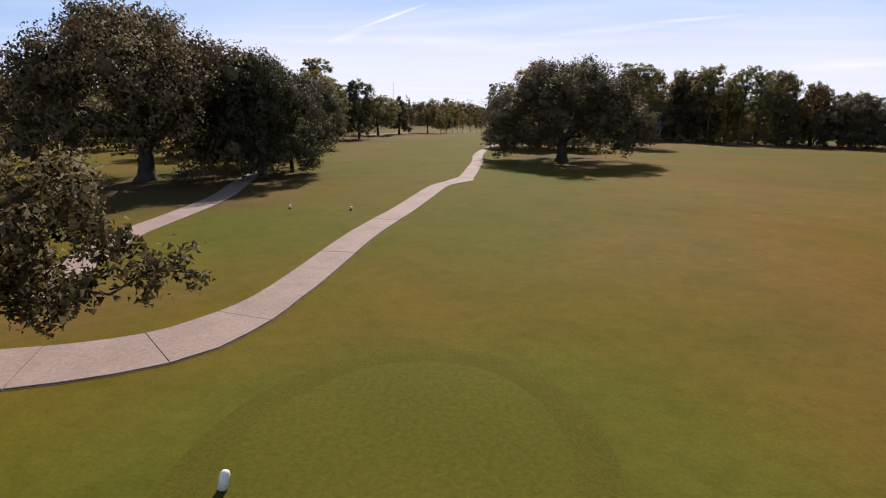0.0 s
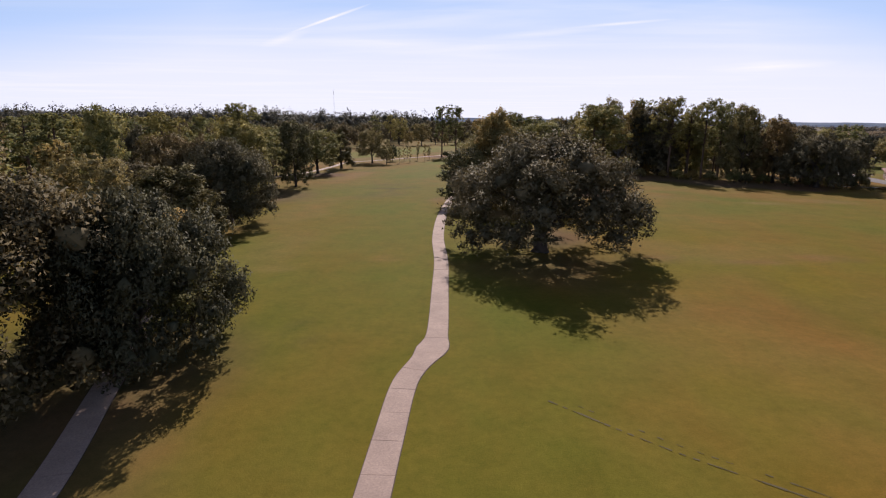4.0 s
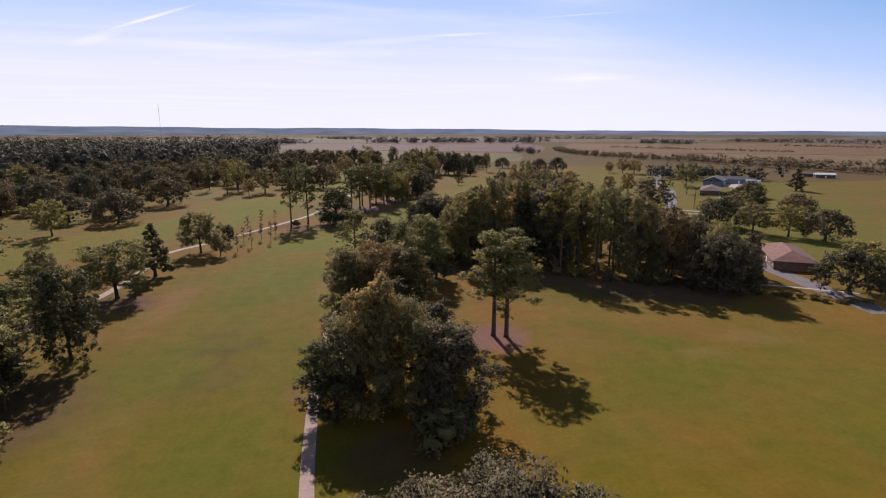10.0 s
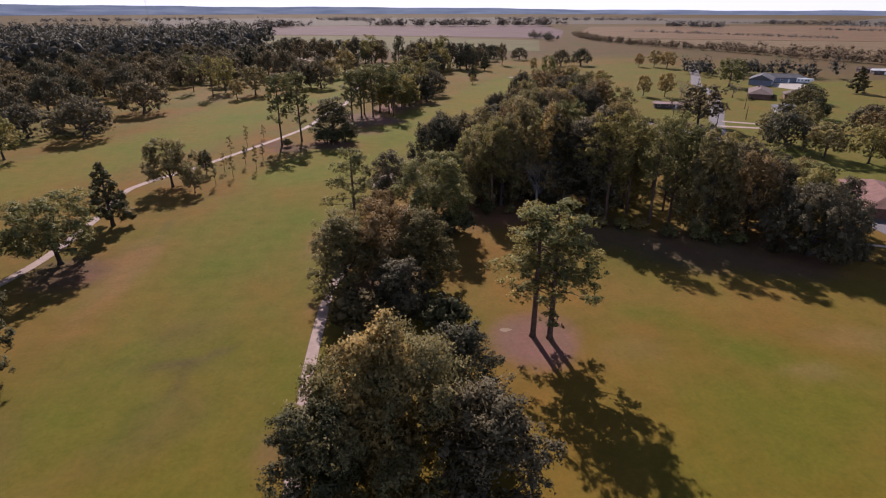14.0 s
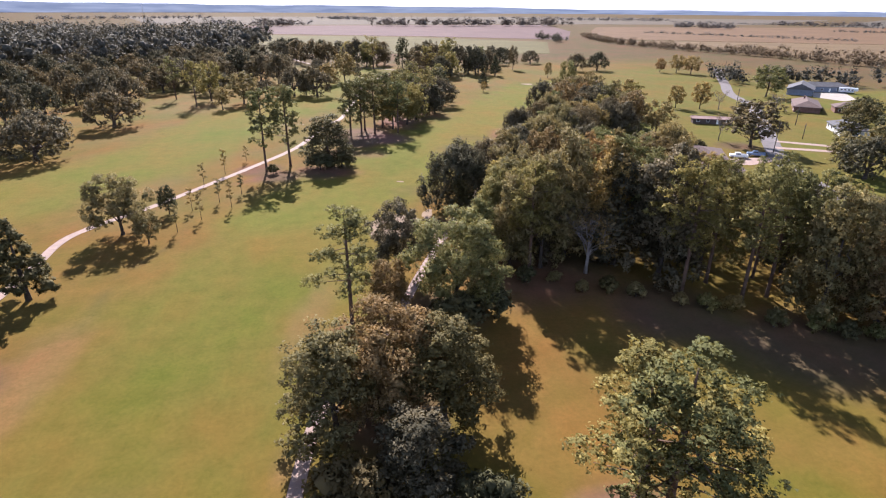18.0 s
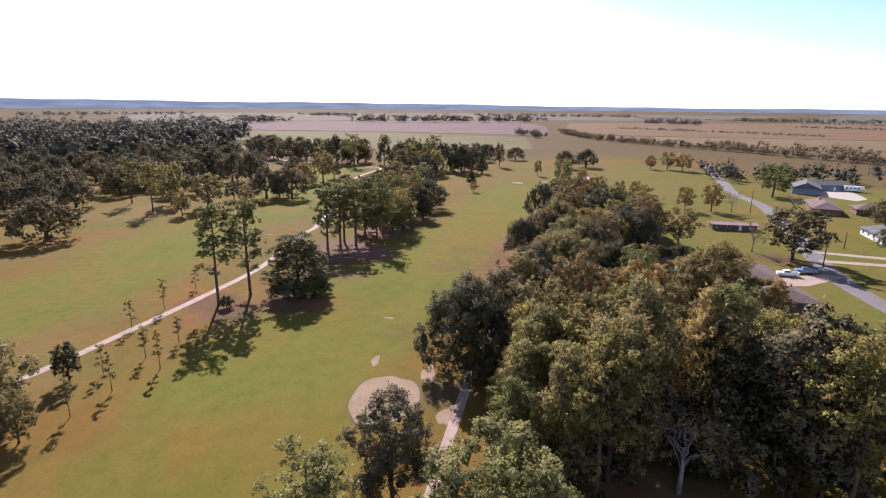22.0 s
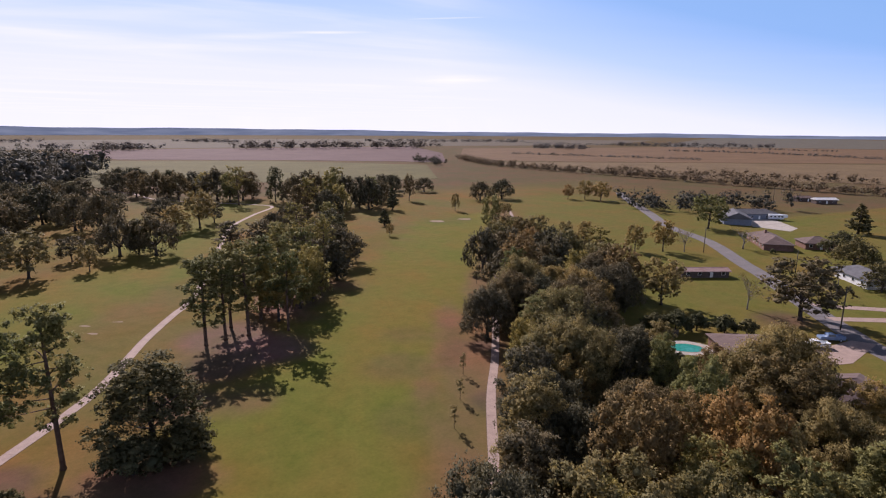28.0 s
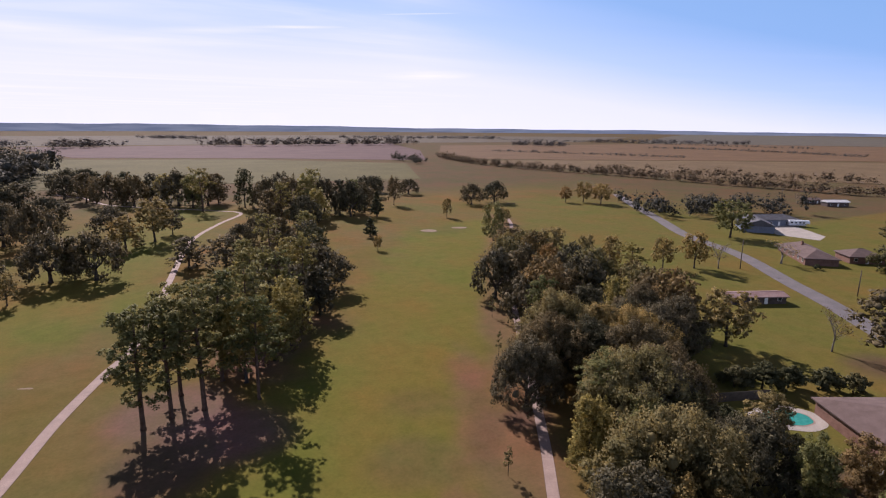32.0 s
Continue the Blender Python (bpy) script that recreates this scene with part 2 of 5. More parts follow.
def ground_material():
    m, n, l, b = shader("mown_grass", 0.95, 0, 0.04)
    at = n.new("ShaderNodeAttribute")
    at.attribute_name = "cover"
    c = at.outputs["Color"]
    # drifts, patches, blotches, tufts and blades, from broad to fine
    fine = noise_of(n, l, 9.0, 6, 0.7)
    for tex, lo, hi, at_lo, at_hi in ((noise_of(n, l, 0.021, 4, 0.6), (1.12, 0.97, 0.98), (0.9, 1.01, 0.9), 0.36, 0.62),
                                      (noise_of(n, l, 0.075, 6, 0.62, stretch=(1.0, 0.6, 1.0)), (0.9, 1.0, 0.86), (1.1, 0.97, 1.0), 0.36, 0.64),
                                      (noise_of(n, l, 0.3, 6, 0.66), (0.87, 0.9, 0.85), (1.12, 1.07, 1.1), 0.32, 0.68),
                                      (noise_of(n, l, 1.6, 5, 0.7), (0.86, 0.88, 0.86), (1.12, 1.1, 1.1), 0.3, 0.7),
                                      (fine, (0.84, 0.85, 0.83), (1.15, 1.14, 1.12), 0.28, 0.72)):
        r = ramp_of(n, [(at_lo, lo), (0.5, (1.0, 1.0, 1.0)), (at_hi, hi)])
        l.new(tex.outputs[0], r.inputs[0])
        c = mixing(n, l, "MULTIPLY", 1.0, c, r.outputs[0])
    l.new(c, b.inputs["Base Color"])
    bumped(n, l, b, fine.outputs[0], 0.35, 0.04)
    return m


GRASS = ground_material()
CONCRETE = plain("worn_concrete", (0.25, 0.181, 0.156), (0.325, 0.238, 0.205), 0.5, 0.88, 0, 20, 0.3, 0.01)
ASPHALT = plain("grey_asphalt", (0.112, 0.102, 0.106), (0.152, 0.135, 0.139), 0.25, 0.9, 0, 40, 0.3, 0.01)
GRAVEL = plain("pale_gravel", (0.277, 0.251, 0.224), (0.37, 0.33, 0.297), 0.3, 0.95, 0, 40, 0.5, 0.03)
SAND = plain("bunker_sand", (0.18, 0.126, 0.084), (0.24, 0.172, 0.118), 0.25, 0.95, 0, 16, 0.4, 0.04)
WHITE = plain("white_paint", (0.7, 0.7, 0.68), (0.82, 0.82, 0.8), 1.5, 0.5, 0, 20, 0.1, 0.004)
BLACK = plain("black_rubber", (0.0132, 0.0132, 0.0132), (0.0231, 0.0231, 0.0231), 3, 0.7)
BARK = plain("grey_bark", (0.0396, 0.0317, 0.0264), (0.0858, 0.066, 0.0561), 1.2, 0.95, 0, 9, 0.8, 0.06)
PINE_BARK = plain("pine_bark", (0.066, 0.0396, 0.0277), (0.125, 0.0792, 0.0561), 1.2, 0.95, 0, 9, 0.8, 0.06)
PALE_BARK = plain("pale_bark", (0.16, 0.142, 0.132), (0.25, 0.225, 0.21), 1.2, 0.9, 0, 9, 0.6, 0.03)
BRICK = plain("red_brick", (0.132, 0.0693, 0.0528), (0.198, 0.112, 0.0858), 1.0, 0.9, 0, 10, 0.4, 0.02)
DARK_WALL = plain("brown_brick", (0.066, 0.0495, 0.0429), (0.112, 0.0825, 0.0726), 1.0, 0.9, 0, 10, 0.4, 0.02)
SIDING = plain("pale_siding", (0.5, 0.5, 0.5), (0.62, 0.62, 0.62), 0.8, 0.7, 0, 10, 0.2, 0.01)
BLUE_SIDING = plain("blue_grey_siding", (0.132, 0.158, 0.211), (0.185, 0.211, 0.264), 0.8, 0.7, 0, 10, 0.2, 0.01)
ROOF_BROWN = plain("brown_shingle", (0.098, 0.068, 0.062), (0.142, 0.1, 0.092), 0.5, 0.9, 0, 16, 0.4, 0.02)
ROOF_GREY = plain("grey_shingle", (0.0726, 0.0726, 0.0825), (0.119, 0.119, 0.132), 0.5, 0.9, 0, 16, 0.4, 0.02)
ROOF_RED = plain("red_shingle", (0.132, 0.066, 0.0561), (0.198, 0.106, 0.0891), 0.5, 0.9, 0, 16, 0.4, 0.02)
TIN_RED = plain("rusty_tin", (0.224, 0.132, 0.119), (0.33, 0.238, 0.224), 0.4, 0.6, 0.1, 8, 0.2, 0.01)
WINDOW_DARK = plain("dark_window_glass", (0.02, 0.024, 0.03), (0.03, 0.035, 0.042), 0.5, 0.12, 0, 8, 0.0, 0.001, 0.6)
POLE_WOOD = plain("weathered_pole_wood", (0.066, 0.0528, 0.0429), (0.112, 0.0924, 0.0759), 1.0, 0.9, 0, 12, 0.5, 0.02)
CHROME = plain("bright_metal", (0.5, 0.5, 0.52), (0.62, 0.62, 0.64), 2, 0.3, 0.9, 10, 0.05, 0.002)
CAR_WHITE = plain("white_car_paint", (0.68, 0.7, 0.72), (0.76, 0.77, 0.78), 0.6, 0.3, 0, 8, 0.0, 0.001, 0.5)
CAR_BLUE = plain("blue_car_paint", (0.14, 0.2, 0.32), (0.18, 0.25, 0.38), 0.6, 0.3, 0, 8, 0.0, 0.001, 0.5)
OAK_LEAF = leaf_material("live_oak_leaves", (0.032, 0.034, 0.022), (0.066, 0.067, 0.043), (0.122, 0.118, 0.072), 0.3)
GREEN_LEAF = leaf_material("green_leaves", (0.045, 0.055, 0.022), (0.098, 0.109, 0.044), (0.185, 0.184, 0.08), 0.62)
OLIVE_LEAF = leaf_material("olive_leaves", (0.05, 0.05, 0.025), (0.105, 0.101, 0.046), (0.185, 0.17, 0.08), 0.62)
RUST_LEAF = leaf_material("rusty_leaves", (0.054, 0.045, 0.022), (0.112, 0.09, 0.042), (0.19, 0.152, 0.072), 0.46)
PINE_LEAF = leaf_material("pine_needles", (0.047, 0.056, 0.023), (0.094, 0.106, 0.042), (0.165, 0.172, 0.07), 0.5)
DARK_LEAF = leaf_material("dark_evergreen_leaves", (0.026, 0.031, 0.018), (0.054, 0.061, 0.031), (0.104, 0.108, 0.052), 0.25)
TWIG_LEAF = leaf_material("dusky_small_leaves", (0.03, 0.029, 0.015), (0.07, 0.063, 0.031), (0.14, 0.118, 0.058), 0.3)
HEDGE_LEAF = leaf_material("hedgerow_leaves", (0.085, 0.072, 0.05), (0.118, 0.098, 0.066), (0.15, 0.124, 0.082), 0.3)
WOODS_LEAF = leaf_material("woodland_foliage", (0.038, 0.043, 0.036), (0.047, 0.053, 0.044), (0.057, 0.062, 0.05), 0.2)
# lightened and blued: the haze of distance is put into this leaf colour
HAZED_FAR_LEAF = leaf_material("hazed_distant_foliage", (0.066, 0.072, 0.074), (0.078, 0.085, 0.086), (0.09, 0.096, 0.094), 0.2)


# ---- mesh helpers ----
def mesh_of(name, verts, faces, material=None, smooth=False):
    me = bpy.data.meshes.new(name)
    me.from_pydata([tuple(v) for v in verts], [], faces)
    if material:
        me.materials.append(material)
    if smooth:
        me.polygons.foreach_set("use_smooth", [True] * len(me.polygons))
    me.update()
    return me


def child(name, me, parent, label=""):
    ob = new(name, me)
    ob.parent = parent
    return tagged(ob, label) if label else ob


def part(name, bm, material, parent, label=""):
    me = bpy.data.meshes.new(name)
    bm.to_mesh(me)
    bm.free()
    if material:
        me.materials.append(material)
    return child(name, me, parent, label)


def box(bm, x0, y0, z0, x1, y1, z1, bevel=0.0):
    m = Matrix.Translation(((x0 + x1) / 2, (y0 + y1) / 2, (z0 + z1) / 2)) @ Matrix.Diagonal((x1 - x0, y1 - y0, z1 - z0, 1))
    r = bmesh.ops.create_cube(bm, size=1, matrix=m)
    if bevel:
        edges = list({e for v in r["verts"] for e in v.link_edges})
        bmesh.ops.bevel(bm, geom=edges, offset=bevel, segments=2, affect="EDGES", profile=0.5)
    return bm


def box_mesh(*a, **k):
    return box(bmesh.new(), *a, **k)


def tube(verts, faces, points, radii, sides=7):
    """Adds a tapered tube through points to the lists verts and faces."""
    start = len(verts)
    for i, p in enumerate(points):
        p = Vector(p)
        way = (Vector(points[min(i + 1, len(points) - 1)]) - Vector(points[max(i - 1, 0)])).normalized()
        a = way.orthogonal().normalized()
        b = way.cross(a)
        for s in range(sides):
            t = 2 * math.pi * s / sides
            verts.append(p + (a * math.cos(t) + b * math.sin(t)) * radii[i])
        if i:
            o = start + (i - 1) * sides
            for s in range(sides):
                faces.append((o + s, o + (s + 1) % sides, o + sides + (s + 1) % sides, o + sides + s))
    faces.append(tuple(range(len(verts) - sides, len(verts))))
    faces.append(tuple(range(start + sides - 1, start - 1, -1)))


def tube_mesh(name, runs, material, sides=7):
    verts, faces = [], []
    for points, radii in runs:
        tube(verts, faces, points, radii, sides)
    return mesh_of(name, verts, faces, material, True)


def ribbon(points, width):
    """Left and right edge points along a line of (x, y), for paths and roads."""
    p = [Vector((x, y, 0)) for x, y in points]
    out = []
    for i, c in enumerate(p):
        way = (p[min(i + 1, len(p) - 1)] - p[max(i - 1, 0)]).normalized()
        side = Vector((-way.y, way.x, 0)) * width / 2
        out.append((c + side, c - side))
    return out


def curve_through(points, step):
    """Points at even steps on a smooth line through the given ones."""
    pts = [Vector((*p, 0)) for p in points]
    pts = [2 * pts[0] - pts[1]] + pts + [2 * pts[-1] - pts[-2]]
    fine = []
    for i in range(1, len(pts) - 2):
        a, b, c, d = pts[i - 1 : i + 3]
        for k in range(24):
            t = k / 24
            fine.append(0.5 * ((2 * b) + (c - a) * t + (2 * a - 5 * b + 4 * c - d) * t * t + (3 * b - a - 3 * c + d) * t**3))
    fine.append(pts[-2])
    out, need = [fine[0]], step
    for a, b in zip(fine, fine[1:]):
        run = (b - a).length
        while run >= need and run > 0:
            a = a + (b - a) * (need / run)
            out.append(a)
            run, need = (b - a).length, step
        need -= run
    return [(v.x, v.y) for v in out]


# ---- the lie of the land: lines that the grass, paths and road follow ----
CART_PATH = [(-12, -22.4), (-7.2, -21.0), (-4.0, -19.1), (-2.9, -16.9), (-2.5, -13.3), (-2.75, -2.6), (-2.4, 6), (-2.3, 14), (-2.1, 21), (-0.8, 26), (-0.5, 30),
             (-0.9, 42), (-1.4, 54), (-2.5, 67), (-2.9, 80), (-2.8, 93), (-1.9, 112), (-0.2, 130), (3.0, 149), (7.5, 158), (14.5, 169), (22, 186), (31, 205),
             (40, 223), (49, 239), (62, 262.5), (72, 278), (86, 301), (101, 326), (124, 364), (150, 402), (181, 443), (196, 470)]
TEE_PATH = [(-10.8, -16), (-12.3, -12.3), (-14.6, -6.5), (-15.7, -0.8), (-17.5, 8), (-21, 18), (-27, 34), (-40, 52), (-56, 70)]
FAR_PATH = [(-60, 150), (-52.5, 172), (-50, 200), (-50, 216), (-46.6, 224.6), (-37.2, 237), (-29.8, 249), (-17.2, 270), (-4, 295), (3.5, 321), (9.6, 338.5),
            (14, 350), (20, 380), (26, 420), (33, 463), (40, 487), (52, 514), (66, 543), (54, 560), (25, 585), (-2, 613), (-16, 652), (-40, 690)]
ROAD = [(120, 120), (128, 165), (136, 200), (146, 230), (155, 249), (172, 274), (190, 298), (201, 315), (225, 350), (240, 386), (266, 425), (298, 474), (330, 520)]
FAIRWAY = [(0, 10), (-14, 40), (-17, 80), (-17, 120), (-13, 165), (-2, 205), (17, 250), (42, 290), (76, 335), (108, 385), (138, 430), (158, 455)]
SECOND_FAIRWAY = [(-150, 180), (-95, 225), (-62, 265), (-42, 310), (-25, 360), (-2, 395), (10, 440), (22, 500), (40, 560), (20, 610), (-30, 660)]


def to_line(px, py, line):
    """Distance of many points from a line of (x, y)."""
    best = np.full(px.shape, 1e9)
    for (ax, ay), (bx, by) in zip(line, line[1:]):
        dx, dy = bx - ax, by - ay
        t = np.clip(((px - ax) * dx + (py - ay) * dy) / (dx * dx + dy * dy), 0, 1)
        best = np.minimum(best, np.hypot(px - ax - t * dx, py - ay - t * dy))
    return best


def step_down(d, inner, outer):
    t = np.clip((outer - d) / (outer - inner), 0, 1)
    return t * t * (3 - 2 * t)


def wobble(px, py, scale, seed):
    r = np.random.RandomState(seed)
    out = np.zeros_like(px)
    for k in range(6):
        a, f, ph = r.uniform(0, 6.28), (0.6 + 0.5 * k) / scale, r.uniform(0, 6.28)
        out += np.sin((px * math.cos(a) + py * math.sin(a)) * f * 6.28 + ph) / (1 + 0.5 * k)
    return out / 2.2


def build_ground():
    xs = np.concatenate([[-4900, -3500, -2500, -1700, -1200, -800, -550, -380, -280], np.arange(-220, -60, 4.0), np.arange(-60, 110, 1.7), np.arange(110, 221, 4.0), [240, 270, 320, 400, 520, 700, 1000, 1500, 2300, 3500, 4900]])
    ys = np.concatenate([[-1500, -800, -400, -200, -120, -80], np.arange(-60, 320, 1.9), np.arange(320, 461, 4.0), [475, 490, 510, 535, 565, 600, 640, 690, 750, 850, 1000, 1300, 1800, 2500, 3500, 4900]])
    gx, gy = np.meshgrid(xs, ys)
    px, py = gx.ravel(), gy.ravel()
    w = wobble(px, py, 40, 3)
    tan, green, lush = np.array((0.151, 0.1, 0.0195)), np.array((0.116, 0.109, 0.0165)), np.array((0.131, 0.114, 0.022))
    litter, shaded_litter, field = np.array((0.172, 0.1, 0.066)), np.array((0.105, 0.068, 0.038)), np.array((0.108, 0.077, 0.04))
    col = np.tile(tan, (len(px), 1)) * (1 + 0.06 * wobble(px, py, 25, 5))[:, None]

    def lay(mask, c):
        nonlocal col
        mask = np.clip(mask, 0, 1)[:, None]
        col = col * (1 - mask) + c * mask

    near = np.clip((125 - py) / 60, 0, 1)
    lay(near * np.clip(0.55 + 0.6 * wobble(px, py, 30, 12), 0, 1), np.array((0.144, 0.106, 0.0105)))
    lay(np.clip((py - 215) / 40, 0, 1) * np.clip(0.5 + 0.7 * wobble(px, py, 36, 14), 0.15, 1), np.array((0.138, 0.106, 0.027)))
    later = np.clip((py - 130) / 90, 0, 1)[:, None]
    lay(step_down(to_line(px, py, FAIRWAY) + 5 * w, 12, 27) * np.clip((py - 140) / 80, 0.8, 1), green * (1 - later) + np.array((0.135, 0.123, 0.019)) * later)
    lay(step_down(to_line(px, py, SECOND_FAIRWAY) + 5 * w, 12, 28), np.array((0.137, 0.121, 0.02)))
    for x, y, r, k in ((-17, 119, 7, 0.25), (-18, 137, 9, 0.25), (-22, 112, 6, 0.2), (52, 283, 9, 0.35), (60, 300, 9, 0.3), (45, 262, 8, 0.25), (28, 238, 7, 0.2), (68, 60, 14, 0.2)):
        lay(step_down(np.hypot(px - x, py - y) + 2 * w, r * 0.4, r) * k, np.array((0.106, 0.066, 0.033)))
    lay(step_down(np.hypot(px - 70, py - 85) + 14 * w, 15, 50) * 0.5, green)
    lay(step_down(np.hypot(px - 4.4, py + 24) + 0.5 * w, 4.5, 9) * 0.9, green * 0.95)
    lay(step_down(np.hypot(px + 8, py - 4), 5, 12) * 0.7, green)
    lay(step_down(to_line(px, py, [(4, 30), (2, 60)]) + 3 * w, 4, 10) * 0.6, green)
    lay(step_down(to_line(px + 3, py, CART_PATH) + 2 * w, 3, 9) * 0.75 * (py > 235), np.array((0.16, 0.1, 0.04)))
    # wet green ground, dry tan and reddish bare ground, dark soil, mowing edges and painted tree shade, as ellipses (x,
    # y, rx, ry, turn, strength)
    leafy, dry, red, soil_and_shade = np.array((0.104, 0.104, 0.013)), np.array((0.182, 0.121, 0.04)), np.array((0.168, 0.092, 0.042)), np.array((0.082, 0.066, 0.026))
    for c, spots in ((leafy, ((55, 127, 9, 4, -30, 0.6), (60, 118, 11, 5, -35, 0.6), (52, 99, 13, 11, 0, 0.6), (60, 80, 16, 9, 20, 0.45), (-10.4, -1.5, 4.6, 8, -12, 0.7), (7.5, 32, 6, 9, 0, 0.6), (4, 9, 4.5, 12, -8, 0.5),
                              (-13, 134, 9, 5, 10, 0.55), (-20, 158, 9, 14, 0, 0.3), (-14, 46, 7, 14, 0, 0.45), (-16, 96, 8, 20, 0, 0.35), (-10, 190, 12, 26, -8, 0.25), (24, 262, 9, 22, -28, 0.35), (-14, 70, 5, 12, 5, 0.3))),
                     (dry, ((67, 110, 6, 2.4, -15, 0.7), (81, 115, 10, 4, -20, 0.6), (44, 120, 7, 4, 10, 0.4), (30, 18, 18, 14, -20, 0.35), (34, 62, 16, 8, -10, 0.35), (-21, 48.6, 3, 2, 0, 0.5), (-8.5, 54.7, 2.2, 2, 0, 0.4), (-60, 397, 26, 22, 0, 0.5),
                            (-35, 165, 5, 22, -4, 0.6), (2.5, 176, 3.4, 20, -14, 0.55), (-30, 90, 6, 22, 0, 0.4), (20, 35, 9, 12, 0, 0.3), (-24, 60, 5, 14, 0, 0.35), (-42, 238, 12, 20, 0, 0.35), (0, 142, 1.8, 4, 0, 0.6), (15, -4, 8, 10, -30, 0.3))),
                     (red, ((-4.2, 110, 3.4, 5, 0, 0.6), (33.4, 124.6, 5.4, 3.8, 0, 0.95), (26.3, 57.7, 3.4, 2.4, 0, 0.55), (37.6, 56.1, 5.5, 1.6, 8, 0.5), (48, 58.7, 6, 1.5, 0, 0.5), (52.5, 270.6, 3, 9, -28, 0.6), (74.7, 306.8, 4.5, 14, -30, 0.6),
                            (67, 291, 4.5, 20, -29, 0.6), (96, 329, 4, 14, -30, 0.5), (16.3, 281.9, 12, 7, -10, 0.65), (21, 304, 14, 9, -25, 0.8), (38, 326, 12, 7, -40, 0.7), (52, 352, 12, 7, -45, 0.6), (6, 262, 11, 6, -30, 0.7), (-12, 258, 9, 4, 30, 0.6), (94, 150, 14, 4, -30, 0.6), (7, 168, 4, 5, 0, 0.8), (-34, 70, 4, 12, 0, 0.4), (-9, -16, 5, 4, 30, 0.5), (-22, 9, 11, 9, 0, 0.7), (12, 50, 11, 9, 0, 0.5), (62, 158, 12, 5, -38, 0.7), (84, 140, 12, 4, -30, 0.6))),
                     (soil_and_shade, ((-28, 131, 6, 0.9, 3, 0.6), (-20, 130, 5, 1.2, -6, 0.6), (-14, 131.5, 4.4, 1.2, 35, 0.55), (-17, 125, 1.0, 5, 5, 0.5), (66, 286, 3.2, 14, -29, 0.4), (-33.5, 186, 0.9, 12, 0, 0.35), (-29.5, 204, 0.9, 9, -24, 0.35), (-26.5, 232, 0.8, 20, 0, 0.25),
                             # the last three paint oak and wood shadows into the dark litter
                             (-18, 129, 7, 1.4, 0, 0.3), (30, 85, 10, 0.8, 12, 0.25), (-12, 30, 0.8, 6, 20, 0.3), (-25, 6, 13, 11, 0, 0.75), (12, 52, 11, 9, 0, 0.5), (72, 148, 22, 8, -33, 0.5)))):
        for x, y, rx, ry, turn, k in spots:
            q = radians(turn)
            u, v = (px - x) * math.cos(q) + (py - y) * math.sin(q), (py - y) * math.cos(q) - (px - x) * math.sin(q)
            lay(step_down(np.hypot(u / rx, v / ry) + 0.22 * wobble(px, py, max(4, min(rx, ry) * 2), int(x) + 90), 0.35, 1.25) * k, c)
    # lawns by the houses and the green field beyond
    lay(step_down(to_line(px, py, [(150, 290), (230, 400), (265, 470)]) + 6 * w, 45, 62), lush * (1, 0.98, 1))
    lay(step_down(to_line(px, py, [(185, 190), (235, 310), (330, 400)]) + 6 * w, 40, 60), lush)
    lay(step_down(to_line(px, py, [(135, 200), (150, 280)]) + 3 * w, 22, 34), lush)
    lay(step_down(np.hypot(px - 145, py - 452) + 2 * w, 10, 18), lush * 0.95)
    # bare soil and litter under the trees, the darker tone with tree shade painted in
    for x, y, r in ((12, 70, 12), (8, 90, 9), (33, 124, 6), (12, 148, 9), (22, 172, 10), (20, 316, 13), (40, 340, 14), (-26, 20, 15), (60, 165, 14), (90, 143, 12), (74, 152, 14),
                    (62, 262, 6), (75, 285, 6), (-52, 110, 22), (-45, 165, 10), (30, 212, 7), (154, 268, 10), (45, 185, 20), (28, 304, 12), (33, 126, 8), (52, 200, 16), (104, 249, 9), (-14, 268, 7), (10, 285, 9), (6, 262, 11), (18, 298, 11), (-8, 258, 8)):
        lay(step_down(np.hypot(px - x, py - y) + 2 * w, r * 0.45, r) * 0.75, litter if (x, y) in ((33, 124), (33, 126), (20, 316), (28, 304), (40, 340)) else shaded_litter)
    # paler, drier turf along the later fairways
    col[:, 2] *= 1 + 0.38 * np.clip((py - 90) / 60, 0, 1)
    # open farmland
    far = np.clip(np.maximum((py - 560) / 60, (px - 300) / 40), 0, 1) * (py > 380)
    lay(far, field)
    nx, ny = len(xs), len(ys)
    faces = [(j * nx + i, j * nx + i + 1, (j + 1) * nx + i + 1, (j + 1) * nx + i) for j in range(ny - 1) for i in range(nx - 1)]
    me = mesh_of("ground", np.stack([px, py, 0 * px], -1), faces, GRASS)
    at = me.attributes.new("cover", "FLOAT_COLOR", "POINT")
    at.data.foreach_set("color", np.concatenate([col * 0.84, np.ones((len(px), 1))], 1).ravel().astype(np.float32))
    tagged(new("ground", me), "mown golf course grass, green fairway and tan dry rough", "ground", kind="structure")


build_ground()


def strip(name, line, width, z, material, label, category, step=4.0, thick=0.06):
    e = ribbon(curve_through(line, step), width)
    verts, faces = [], []
    for a, b in e:
        verts += [(a.x, a.y, z), (b.x, b.y, z), (a.x, a.y, z - thick), (b.x, b.y, z - thick)]
    for i in range(len(e) - 1):
        o = 4 * i
        faces += [(o, o + 4, o + 5, o + 1), (o, o + 2, o + 6, o + 4), (o + 1, o + 5, o + 7, o + 3)]
    return tagged(new(name, mesh_of(name, verts, faces, material)), label, category, kind="structure")


strip("drain", [(104, 148.5), (110, 146.5), (115, 144), (121, 139.5), (130, 133)], 1.1, 0.035, GRAVEL, "pale concrete drain along a lawn", "drain", 2.0)
